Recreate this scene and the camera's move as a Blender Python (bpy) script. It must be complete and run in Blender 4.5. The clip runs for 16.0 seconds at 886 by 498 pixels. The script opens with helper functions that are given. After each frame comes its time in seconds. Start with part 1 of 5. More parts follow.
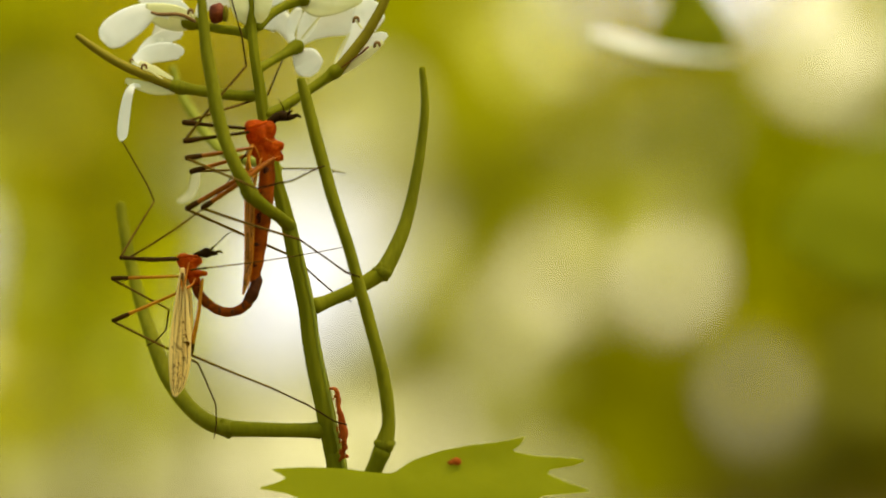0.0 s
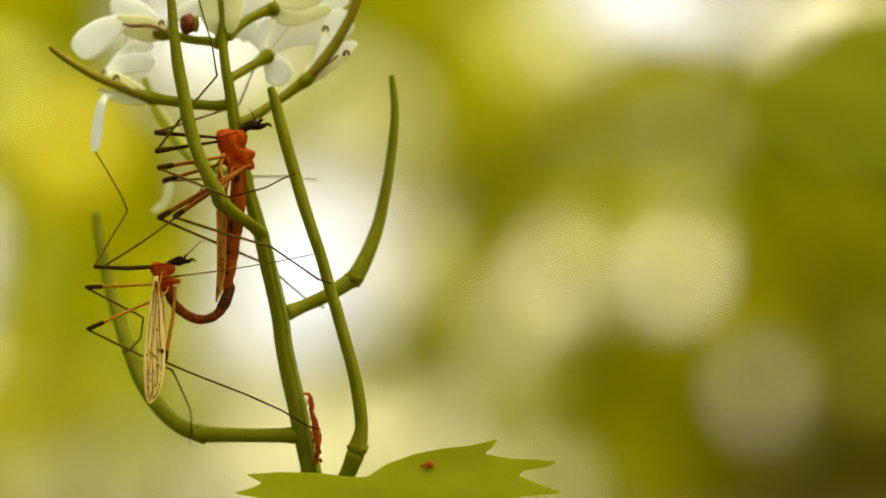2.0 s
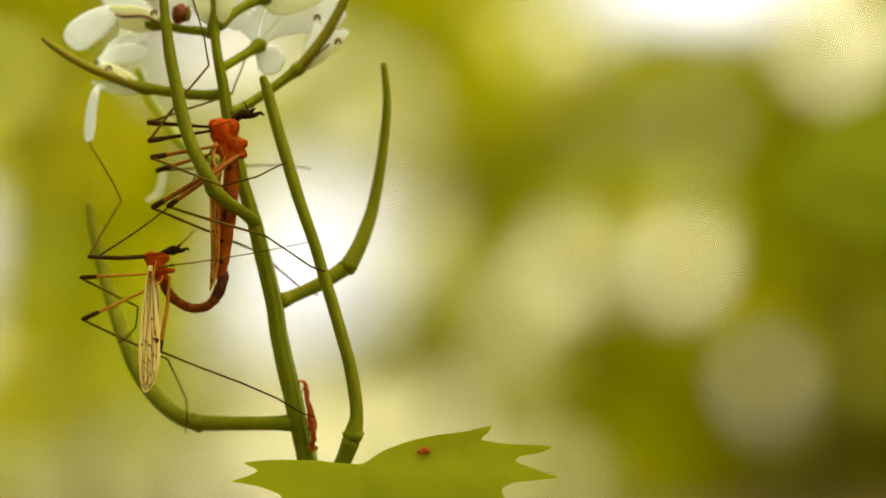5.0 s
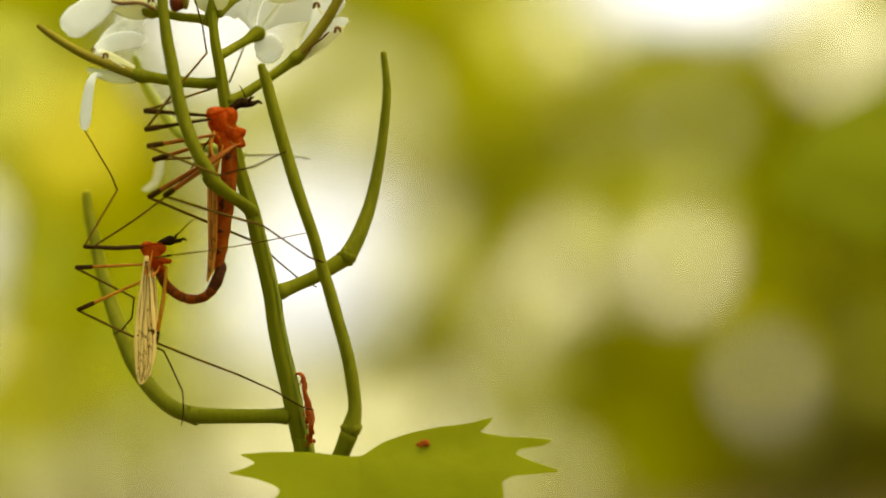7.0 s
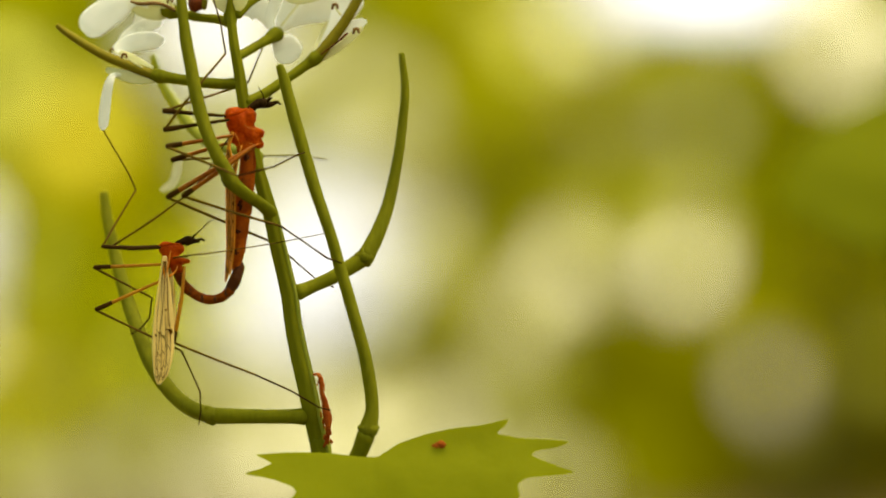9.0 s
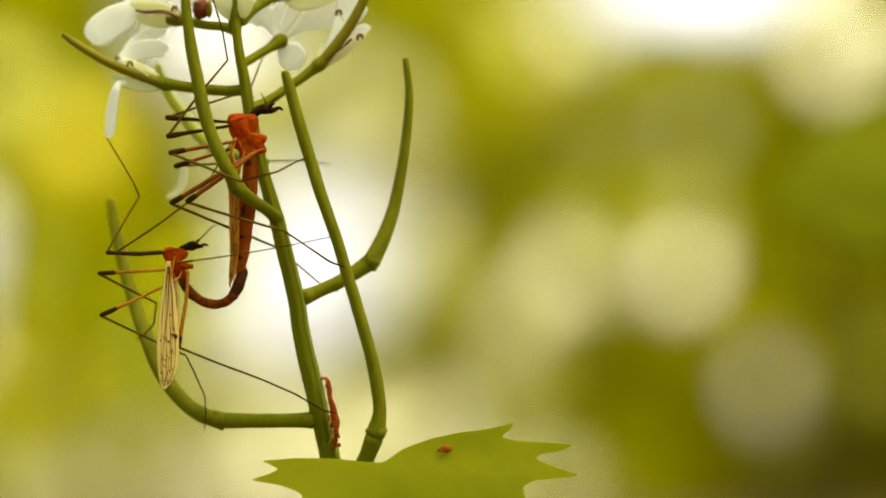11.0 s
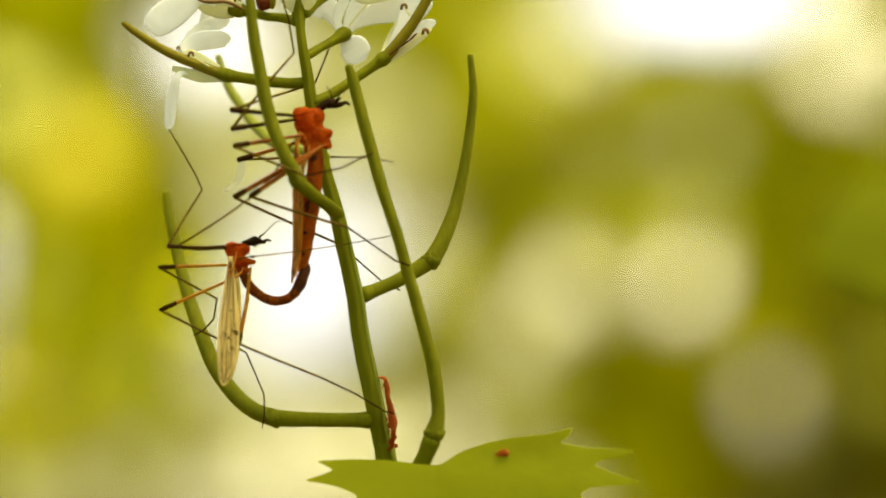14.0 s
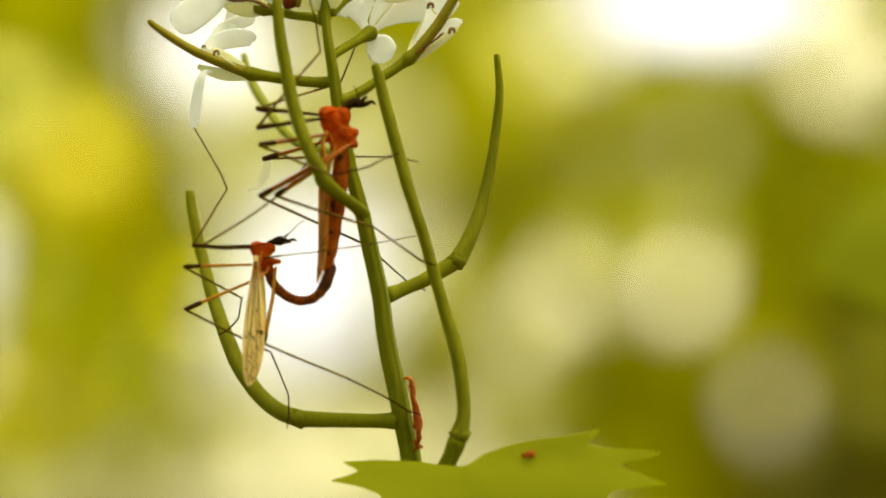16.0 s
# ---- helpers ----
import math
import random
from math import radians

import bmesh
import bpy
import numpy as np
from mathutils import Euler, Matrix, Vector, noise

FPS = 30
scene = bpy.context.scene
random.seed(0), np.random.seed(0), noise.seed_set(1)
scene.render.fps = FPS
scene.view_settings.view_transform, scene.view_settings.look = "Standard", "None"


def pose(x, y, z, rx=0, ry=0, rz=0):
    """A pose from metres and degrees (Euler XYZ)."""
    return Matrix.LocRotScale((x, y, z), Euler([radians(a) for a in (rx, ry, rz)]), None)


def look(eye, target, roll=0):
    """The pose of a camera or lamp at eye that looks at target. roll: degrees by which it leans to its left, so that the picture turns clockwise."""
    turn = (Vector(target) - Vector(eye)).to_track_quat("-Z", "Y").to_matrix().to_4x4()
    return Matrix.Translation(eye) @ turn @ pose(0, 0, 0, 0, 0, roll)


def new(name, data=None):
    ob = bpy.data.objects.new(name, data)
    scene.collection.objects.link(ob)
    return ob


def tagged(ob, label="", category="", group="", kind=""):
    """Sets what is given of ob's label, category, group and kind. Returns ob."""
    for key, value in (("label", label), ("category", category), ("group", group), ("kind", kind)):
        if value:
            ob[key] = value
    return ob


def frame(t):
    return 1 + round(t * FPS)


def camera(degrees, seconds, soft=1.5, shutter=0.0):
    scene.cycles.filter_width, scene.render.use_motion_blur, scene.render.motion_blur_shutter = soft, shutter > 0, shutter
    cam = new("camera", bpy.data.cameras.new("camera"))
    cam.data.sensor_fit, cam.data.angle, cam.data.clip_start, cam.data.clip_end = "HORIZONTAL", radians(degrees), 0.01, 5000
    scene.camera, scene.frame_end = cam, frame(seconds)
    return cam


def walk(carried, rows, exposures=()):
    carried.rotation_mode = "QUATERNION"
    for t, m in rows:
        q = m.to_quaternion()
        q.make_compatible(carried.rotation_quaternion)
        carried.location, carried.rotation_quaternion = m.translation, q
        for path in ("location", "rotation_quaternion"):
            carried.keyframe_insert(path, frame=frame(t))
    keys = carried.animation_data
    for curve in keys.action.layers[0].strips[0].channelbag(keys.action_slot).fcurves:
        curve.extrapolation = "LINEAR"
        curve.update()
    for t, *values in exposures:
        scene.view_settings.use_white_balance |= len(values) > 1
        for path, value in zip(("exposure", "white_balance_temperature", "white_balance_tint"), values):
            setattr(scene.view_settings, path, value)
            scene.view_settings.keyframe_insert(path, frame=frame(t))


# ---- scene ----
# A flowering garlic mustard with a mating pair of crane flies, close up against a blurred wood edge.
FOCUS = 0.5      # metres from the lens to the sharp plane
AXIS = 0.70      # height of the lens axis over the ground

cam = camera(13.686, 16.0, soft=1.8)
cam.data.dof.use_dof = True
cam.data.dof.focus_distance = FOCUS
cam.data.dof.aperture_fstop = 8.4
cam.data.dof.aperture_blades = 0

EYE = (0.0, -FOCUS, AXIS)
walk(cam, [(0, look(EYE, (0.0000, 9.5, AXIS + 0.0000))),
           (1.5, look(EYE, (-0.0061, 9.5, AXIS + -0.0061))),
           (3.5, look(EYE, (-0.0245, 9.5, AXIS + -0.0276))),
           (7, look(EYE, (-0.0276, 9.5, AXIS + -0.0337))),
           (9, look(EYE, (-0.0337, 9.5, AXIS + -0.0276))),
           (11.5, look(EYE, (-0.0276, 9.5, AXIS + -0.0153))),
           (13, look(EYE, (-0.0429, 9.5, AXIS + 0.0092))),
           (14.5, look(EYE, (-0.0306, 9.5, AXIS + 0.0184))),
           (16, look(EYE, (-0.0306, 9.5, AXIS + 0.0276)))],
     exposures=[(0, 1.5, 6850, 10), (4, 1.52, 6850, 10), (9, 1.52, 6850, 10), (12, 1.58, 6850, 10), (16, 1.63, 6850, 10)])

# ---- world, sun ----
world = bpy.data.worlds.new("overcast_sky")
scene.world = world
world.use_nodes = True
wn = world.node_tree.nodes
sky = wn.new("ShaderNodeTexSky")
sky.sky_type = "NISHITA"
sky.sun_disc = False
sky.sun_elevation, sky.sun_rotation = radians(73), radians(103)
sky.air_density, sky.dust_density = 1.0, 3.0
wn["Background"].inputs["Strength"].default_value = 0.15
warm_tint = wn.new("ShaderNodeMix")          # warm tint put on the sky light to cut its blue; no canopy is built
warm_tint.data_type, warm_tint.blend_type = "RGBA", "MULTIPLY"
warm_tint.inputs["Factor"].default_value = 1.0
warm_tint.inputs[7].default_value = (1.0, 0.93, 0.56, 1)
world.node_tree.links.new(sky.outputs[0], warm_tint.inputs[6])
world.node_tree.links.new(warm_tint.outputs[2], wn["Background"].inputs["Color"])

sun = new("sun", bpy.data.lights.new("sun", "SUN"))
sun.data.energy, sun.data.angle, sun.data.color = 1.3, radians(40), (1.0, 0.95, 0.84)
sun.matrix_world = look((0.5, -0.12, 1.7), (0, 0, 0))


# ---- materials ----
def material(name):
    m = bpy.data.materials.new(name)
    m.use_nodes = True
    return m, m.node_tree.nodes, m.node_tree.links


def set_in(node, **values):
    for key, value in values.items():
        node.inputs[key.replace("_", " ")].default_value = value


def noise_node(n, l, coord, scale, detail=4.0, rough=0.6):
    tex = n.new("ShaderNodeTexNoise")
    set_in(tex, Scale=scale, Detail=detail, Roughness=rough)
    l.new(coord, tex.inputs["Vector"])
    return tex.outputs["Fac"]


def ramp(n, l, fac, stops):
    r = n.new("ShaderNodeValToRGB")
    el = r.color_ramp.elements
    while len(el) < len(stops):
        el.new(0.5)
    for e, (p, c) in zip(el, stops):
        e.position, e.color = p, (*c, 1)
    l.new(fac, r.inputs[0])
    return r.outputs[0]


def organic(name, low, high, coarse, fine, rough=0.5, bump=0.15, translucent=0.0, tint=None, sheen=0.15, stretch=(1, 1, 1), clear=0.0, fuzz=0.0):
    """Living tissue: two-scale colour variation, fine relief, and light that comes through where it is thin."""
    m, n, l = material(name)
    bsdf, out = n["Principled BSDF"], n["Material Output"]
    co = n.new("ShaderNodeTexCoord").outputs["Object"]
    mp = n.new("ShaderNodeMapping")
    set_in(mp, Scale=stretch)
    l.new(co, mp.inputs["Vector"])
    a = noise_node(n, l, mp.outputs[0], coarse)
    b = noise_node(n, l, mp.outputs[0], fine, 6)
    mix = n.new("ShaderNodeMath")
    mix.operation = "MULTIPLY_ADD"
    l.new(b, mix.inputs[0])
    mix.inputs[1].default_value = 0.5
    half = n.new("ShaderNodeMath")
    half.operation = "MULTIPLY"
    l.new(a, half.inputs[0])
    half.inputs[1].default_value = 0.5
    l.new(half.outputs[0], mix.inputs[2])
    col = ramp(n, l, mix.outputs[0], [(0.34, low), (0.66, high)])
    l.new(col, bsdf.inputs["Base Color"])
    set_in(bsdf, Roughness=rough, Specular_IOR_Level=sheen, Sheen_Weight=fuzz, Sheen_Roughness=0.35, Sheen_Tint=(0.7, 0.72, 0.08, 1))
    bp = n.new("ShaderNodeBump")
    set_in(bp, Strength=bump, Distance=0.0003)
    l.new(b, bp.inputs["Height"])
    l.new(bp.outputs[0], bsdf.inputs["Normal"])
    last = bsdf.outputs[0]
    if translucent:
        tr = n.new("ShaderNodeBsdfTranslucent")
        if tint:
            tr.inputs["Color"].default_value = (*tint, 1)
        else:
            l.new(col, tr.inputs["Color"])
        mx = n.new("ShaderNodeMixShader")
        mx.inputs[0].default_value = translucent
        l.new(last, mx.inputs[1])
        l.new(tr.outputs[0], mx.inputs[2])
        last = mx.outputs[0]
    if clear:
        tp = n.new("ShaderNodeBsdfTransparent")
        mx = n.new("ShaderNodeMixShader")
        mx.inputs[0].default_value = clear
        l.new(last, mx.inputs[1])
        l.new(tp.outputs[0], mx.inputs[2])
        last = mx.outputs[0]
    l.new(last, out.inputs["Surface"])
    return m


STEM = organic("stem_green", (0.105, 0.112, 0.002), (0.215, 0.214, 0.007), 420, 1600, 0.7, 0.3, 0.38, (0.27, 0.275, 0.006), sheen=0.05, stretch=(1, 1, 0.10), fuzz=0.15)
POD = organic("pod_green", (0.105, 0.110, 0.002), (0.225, 0.222, 0.010), 420, 1900, 0.7, 0.35, 0.38, (0.28, 0.28, 0.008), sheen=0.05, stretch=(1, 1, 0.3), fuzz=0.15)
YOUNG_POD = organic("young_pod_olive", (0.135, 0.105, 0.004), (0.21, 0.175, 0.010), 260, 1400, 0.6, 0.25, 0.15, (0.34, 0.27, 0.012), sheen=0.06)
PALE_POD = organic("pale_pod_green", (0.17, 0.19, 0.012), (0.27, 0.285, 0.03), 160, 1100, 0.5, 0.15, 0.25, (0.36, 0.38, 0.04), sheen=0.08)
LEAF = organic("leaf_green", (0.200, 0.212, 0.003), (0.228, 0.240, 0.006), 70, 700, 0.7, 0.3, 0.4, (0.42, 0.43, 0.006), sheen=0.05)
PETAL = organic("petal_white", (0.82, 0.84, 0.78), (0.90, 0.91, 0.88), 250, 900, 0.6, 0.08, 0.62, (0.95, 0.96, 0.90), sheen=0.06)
THIN_PETAL = organic("petal_withered", (0.62, 0.62, 0.40), (0.80, 0.80, 0.62), 300, 1200, 0.4, 0.2, 0.5, (0.9, 0.9, 0.7), sheen=0.1, clear=0.55)
SEPAL = organic("sepal_pale_green", (0.64, 0.64, 0.34), (0.80, 0.79, 0.54), 200, 900, 0.5, 0.2, 0.5, (0.84, 0.83, 0.46), sheen=0.08)
BROWN = organic("withered_brown", (0.04, 0.006, 0.001), (0.16, 0.035, 0.005), 400, 1500, 0.6, 0.6, sheen=0.1)
ANTHER = organic("anther_brown", (0.10, 0.05, 0.01), (0.22, 0.12, 0.03), 900, 3000, 0.6, 0.3)
SUTURE = organic("thorax_suture_amber", (0.50, 0.15, 0.006), (0.72, 0.28, 0.02), 500, 2000, 0.4, 0.3, 0.4, sheen=0.15)
RUST = organic("rust_scrap", (0.17, 0.024, 0.003), (0.46, 0.12, 0.015), 700, 2500, 0.85, 1.0, 0.35, (0.65, 0.19, 0.02), sheen=0.05)
THORAX = organic("thorax_orange_red", (0.12, 0.008, 0.0005), (0.52, 0.095, 0.002), 620, 2600, 0.55, 1.0, 0.34, (0.85, 0.17, 0.002), sheen=0.04)
ABDOMEN = organic("abdomen_red_brown", (0.07, 0.010, 0.0005), (0.46, 0.11, 0.004), 420, 1500, 0.5, 0.8, 0.38, (0.62, 0.15, 0.006), sheen=0.05)
ABDOMEN_DARK = organic("abdomen_dark_brown", (0.035, 0.008, 0.0005), (0.22, 0.045, 0.002), 320, 1500, 0.6, 0.7, sheen=0.03)
TAIL = organic("tail_dark_brown", (0.03, 0.010, 0.002), (0.085, 0.024, 0.004), 420, 1800, 0.5, 0.5, sheen=0.08)
BLACK = organic("head_black", (0.010, 0.005, 0.0005), (0.028, 0.013, 0.001), 900, 2500, 0.6, 0.3, sheen=0.03)
FEMUR = organic("femur_amber", (0.32, 0.11, 0.004), (0.54, 0.24, 0.016), 300, 1500, 0.5, 0.2, 0.25, sheen=0.08)
FEMUR_RED = organic("femur_red_brown", (0.20, 0.052, 0.003), (0.38, 0.122, 0.008), 300, 1500, 0.45, 0.2, 0.35, sheen=0.10)
DARK_LEG = organic("leg_black_brown", (0.018, 0.009, 0.001), (0.045, 0.020, 0.002), 400, 2000, 0.6, 0.2, sheen=0.02)
TIBIA = organic("tibia_brown", (0.050, 0.028, 0.003), (0.12, 0.066, 0.008), 300, 1500, 0.6, 0.2, sheen=0.02)
WING = organic("wing_cream", (0.90, 0.69, 0.23), (0.98, 0.86, 0.40), 260, 1000, 0.4, 0.2, 0.6, (1.0, 0.82, 0.33), sheen=0.12, stretch=(1, 1, 0.15), clear=0.14)
WING_AMBER = organic("wing_amber", (0.38, 0.14, 0.008), (0.72, 0.36, 0.05), 260, 1000, 0.4, 0.3, 0.5, (0.85, 0.38, 0.03), sheen=0.12, stretch=(1, 1, 0.12), clear=0.12)
VEIN = organic("wing_vein_brown", (0.045, 0.020, 0.002), (0.13, 0.055, 0.006), 400, 1500, 0.6, 0.1, sheen=0.02)
SOIL = organic("leaf_litter", (0.045, 0.030, 0.012), (0.16, 0.11, 0.05), 3, 60, 0.9, 1.0)
BARK = organic("sapling_bark", (0.035, 0.03, 0.008), (0.09, 0.075, 0.02), 30, 200, 0.85, 0.8, sheen=0.05, stretch=(1, 1, 0.2))
# olive leaves whose colour is darkened to stand for shade
SHADED_OLIVE_LEAVES = organic("shrub_leaves_olive_shaded", (0.045, 0.042, 0.002), (0.08, 0.075, 0.003), 8, 60, 0.7, 0.3, 0.3, (0.09, 0.085, 0.003), sheen=0.03)
GREEN_LEAVES = organic("shrub_leaves_green", (0.10, 0.105, 0.002), (0.18, 0.175, 0.005), 8, 60, 0.7, 0.3, 0.45, (0.34, 0.34, 0.006), sheen=0.03)
YELLOW_LEAVES = organic("shrub_leaves_yellow", (0.30, 0.26, 0.006), (0.46, 0.40, 0.010), 8, 60, 0.7, 0.3, 0.4, (0.55, 0.48, 0.01), sheen=0.03)
WEED_LEAF = organic("weed_leaf_green", (0.125, 0.14, 0.002), (0.175, 0.19, 0.004), 25, 300, 0.7, 0.3, 0.4, (0.24, 0.255, 0.004), sheen=0.03)


# ---- building helpers ----
def at(p):
    """A place near the plant, given in millimetres from where the lens axis meets the sharp plane."""
    return Vector((p[0] * 0.001, p[1] * 0.001, AXIS + p[2] * 0.001))


def thing(name, origin, label, category, group="", kind=""):
    ob = new(name)
    ob.location = origin
    ob.empty_display_size = 0.01
    return tagged(ob, label, category, group, kind)


def part(name, bm, mat, parent, label=""):
    """One mesh under a thing or part; bm is in world metres at rest."""
    top = parent
    while top.parent:
        top = top.parent
    bmesh.ops.translate(bm, verts=bm.verts, vec=-top.location)
    me = bpy.data.meshes.new(name)
    bmesh.ops.recalc_face_normals(bm, faces=bm.faces)
    bm.to_mesh(me)
    bm.free()
    for p in me.polygons:
        p.use_smooth = True
    me.materials.append(mat)
    ob = new(name, me)
    ob.parent = parent
    return tagged(ob, label) if label else ob


def spline(pts, steps):
    """Catmull-Rom through rows of equal length."""
    p = [np.array(q, float) for q in pts]
    p = [2 * p[0] - p[1]] + p + [2 * p[-1] - p[-2]]
    out = []
    for i in range(1, len(p) - 2):
        for k in range(steps):
            t = k / steps
            out.append(0.5 * (2 * p[i] + (p[i + 1] - p[i - 1]) * t + (2 * p[i - 1] - 5 * p[i] + 4 * p[i + 1] - p[i + 2]) * t * t
                              + (3 * p[i] - p[i - 1] - 3 * p[i + 1] + p[i + 2]) * t ** 3))
    out.append(p[-2])
    return out


def tube(rows, sides=12, steps=5, ribs=0, rib=0.0, rough=0.03, straight=False, bm=None, seed=0):
    """A tapering round stalk through rows (x, y, z, radius) in millimetres, with rounded ends, ribs along it and slight unevenness."""
    bm = bm or bmesh.new()
    line = [np.array(r, float) for r in rows] if straight else spline(rows, steps)
    pts = [Vector(q[:3]) for q in line]
    rad = [q[3] for q in line]
    t0, t1 = (pts[1] - pts[0]).normalized(), (pts[-1] - pts[-2]).normalized()
    pts = [pts[0] - t0 * rad[0] * 0.6, pts[0] - t0 * rad[0] * 0.4] + pts + [pts[-1] + t1 * rad[-1] * 0.4, pts[-1] + t1 * rad[-1] * 0.6]
    rad = [rad[0] * 0.35, rad[0] * 0.75] + rad + [rad[-1] * 0.75, rad[-1] * 0.35]
    up = Vector((0, 1, 0))
    rings = []
    for i, p in enumerate(pts):
        d = (pts[min(i + 1, len(pts) - 1)] - pts[max(i - 1, 0)]).normalized()
        u = (up - d * up.dot(d)).normalized()
        up = u
        v = d.cross(u)
        ring = []
        for k in range(sides):
            a = 2 * math.pi * k / sides
            r = rad[i] * (1 + rib * math.cos(ribs * a) + rough * noise.noise(p * 0.6 + Vector((math.cos(a), math.sin(a), seed))))
            ring.append(bm.verts.new(at(p + (u * math.cos(a) + v * math.sin(a)) * r)))
        rings.append(ring)
    for a, b in zip(rings, rings[1:]):
        for k in range(sides):
            bm.faces.new((a[k], a[(k + 1) % sides], b[(k + 1) % sides], b[k]))
    bm.faces.new(rings[0][::-1])
    bm.faces.new(rings[-1])
    return bm


def lump(centre, size, tilt=0.0, seed=0, rough=0.12, freq=1.2, sub=3, bm=None):
    """An uneven rounded body: half axes in millimetres, tilted in the picture plane."""
    bm = bm or bmesh.new()
    made = bmesh.ops.create_icosphere(bm, subdivisions=sub, radius=1)["verts"]
    turn = Matrix.Rotation(radians(tilt), 3, "Y")
    for v in made:
        k = 1 + rough * noise.noise(v.co * freq + Vector((seed, 0, 0))) + rough * 0.4 * noise.noise(v.co * freq * 4)
        q = turn @ Vector((v.co.x * size[0] * k, v.co.y * size[1] * k, v.co.z * size[2] * k))
        v.co = at(Vector(centre) + q)
    return bm


def fused(centre, lobes, seed=0, grain=0.05, sub=5):
    """One body swollen into several lobes (place, half axes), softly run together, with a finely pitted skin."""
    bm = bmesh.new()
    c = Vector(centre)

    def field(q):
        total = 0.0
        for p, size in lobes:
            e = math.sqrt(sum(((q[i] - p[i]) / size[i]) ** 2 for i in range(3)))
            total += math.exp(-5.0 * (e - 1))
        return total

    for v in bmesh.ops.create_icosphere(bm, subdivisions=sub, radius=1)["verts"]:
        d = v.co.normalized()
        lo, hi = 0.0, 6.0
        for r in [6.0 - 0.25 * k for k in range(24)]:
            if field(c + d * r) > 1:
                lo, hi = r, r + 0.25
                break
        for _ in range(7):
            mid = (lo + hi) / 2
            lo, hi = (mid, hi) if field(c + d * mid) > 1 else (lo, mid)
        k = 1 + grain * noise.noise(d * 5 + Vector((seed, 0, 0))) + grain * 0.8 * noise.noise(d * 13)
        v.co = at(c + d * lo * k)
    return bm


def blade(rows, turn=0.0, cup=0.15, wave=0.06, thick=0.12, seed=0, across=9, steps=5, notch=0.0):
    """A thin curved blade along rows (x, y, z, half width) in millimetres. turn: degrees from facing the lens."""
    bm = bmesh.new()
    line = spline(rows, steps)
    pts = [Vector(q[:3]) for q in line]
    grids = ([], [])
    for i, p in enumerate(pts):
        d = (pts[min(i + 1, len(pts) - 1)] - pts[max(i - 1, 0)]).normalized()
        side = d.cross(Vector((0, 1, 0)))
        side = side.normalized() if side.length > 1e-4 else Vector((1, 0, 0))
        side = Matrix.Rotation(radians(turn), 3, d) @ side
        up = side.cross(d).normalized()
        w = max(line[i][3], 0.02)
        row = ([], [])
        for k in range(across):
            s = 2 * k / (across - 1) - 1
            q = p + side * s * w + up * (cup * w * s * s + wave * w * noise.noise(Vector((s * 1.3, 5.0 * i / len(pts), seed))))
            q = q - d * notch * w * s * s
            rim = max(0.12, 1 - s ** 4) * min(1.0, 0.15 + 3.0 * min(i, len(pts) - 1 - i) / len(pts))
            row[0].append(bm.verts.new(at(q + up * thick * rim / 2)))
            row[1].append(bm.verts.new(at(q - up * thick * rim / 2)))
        grids[0].append(row[0])
        grids[1].append(row[1])
    for g in grids:
        for a, b in zip(g, g[1:]):
            for k in range(across - 1):
                bm.faces.new((a[k], a[k + 1], b[k + 1], b[k]))
    top, low = grids
    for a, b, c, e in zip(top, top[1:], low, low[1:]):
        bm.faces.new((a[0], b[0], e[0], c[0]))
        bm.faces.new((a[-1], b[-1], e[-1], c[-1]))
    bm.faces.new(list(top[0]) + list(low[0])[::-1])
    bm.faces.new(list(top[-1]) + list(low[-1])[::-1])
    return bm


# ---- ground and distance ----
def ground():
    bm = bmesh.new()
    n = 60
    grid = [[bm.verts.new((x, y, 0.03 * noise.noise(Vector((x * 0.7, y * 0.7, 0))) + 0.008 * noise.noise(Vector((x * 6, y * 6, 2)))))
             for x in [60 * abs(k / n) ** 2.2 * (1 if k > 0 else -1) for k in range(-n, n + 1)]]
            for y in [60 * abs(k / n) ** 2.2 * (1 if k > 0 else -1) for k in range(-n, n + 1)]]
    for a, b in zip(grid, grid[1:]):
        for k in range(2 * n):
            bm.faces.new((a[k], a[k + 1], b[k + 1], b[k]))
    me = bpy.data.meshes.new("ground")
    bm.to_mesh(me)
    bm.free()
    me.materials.append(SOIL)
    for p in me.polygons:
        p.use_smooth = True
    return tagged(new("ground", me), "brown woodland soil with dry leaf litter", "ground", kind="structure")


FAR = 9.0        # how far the bright distance stands from the lens


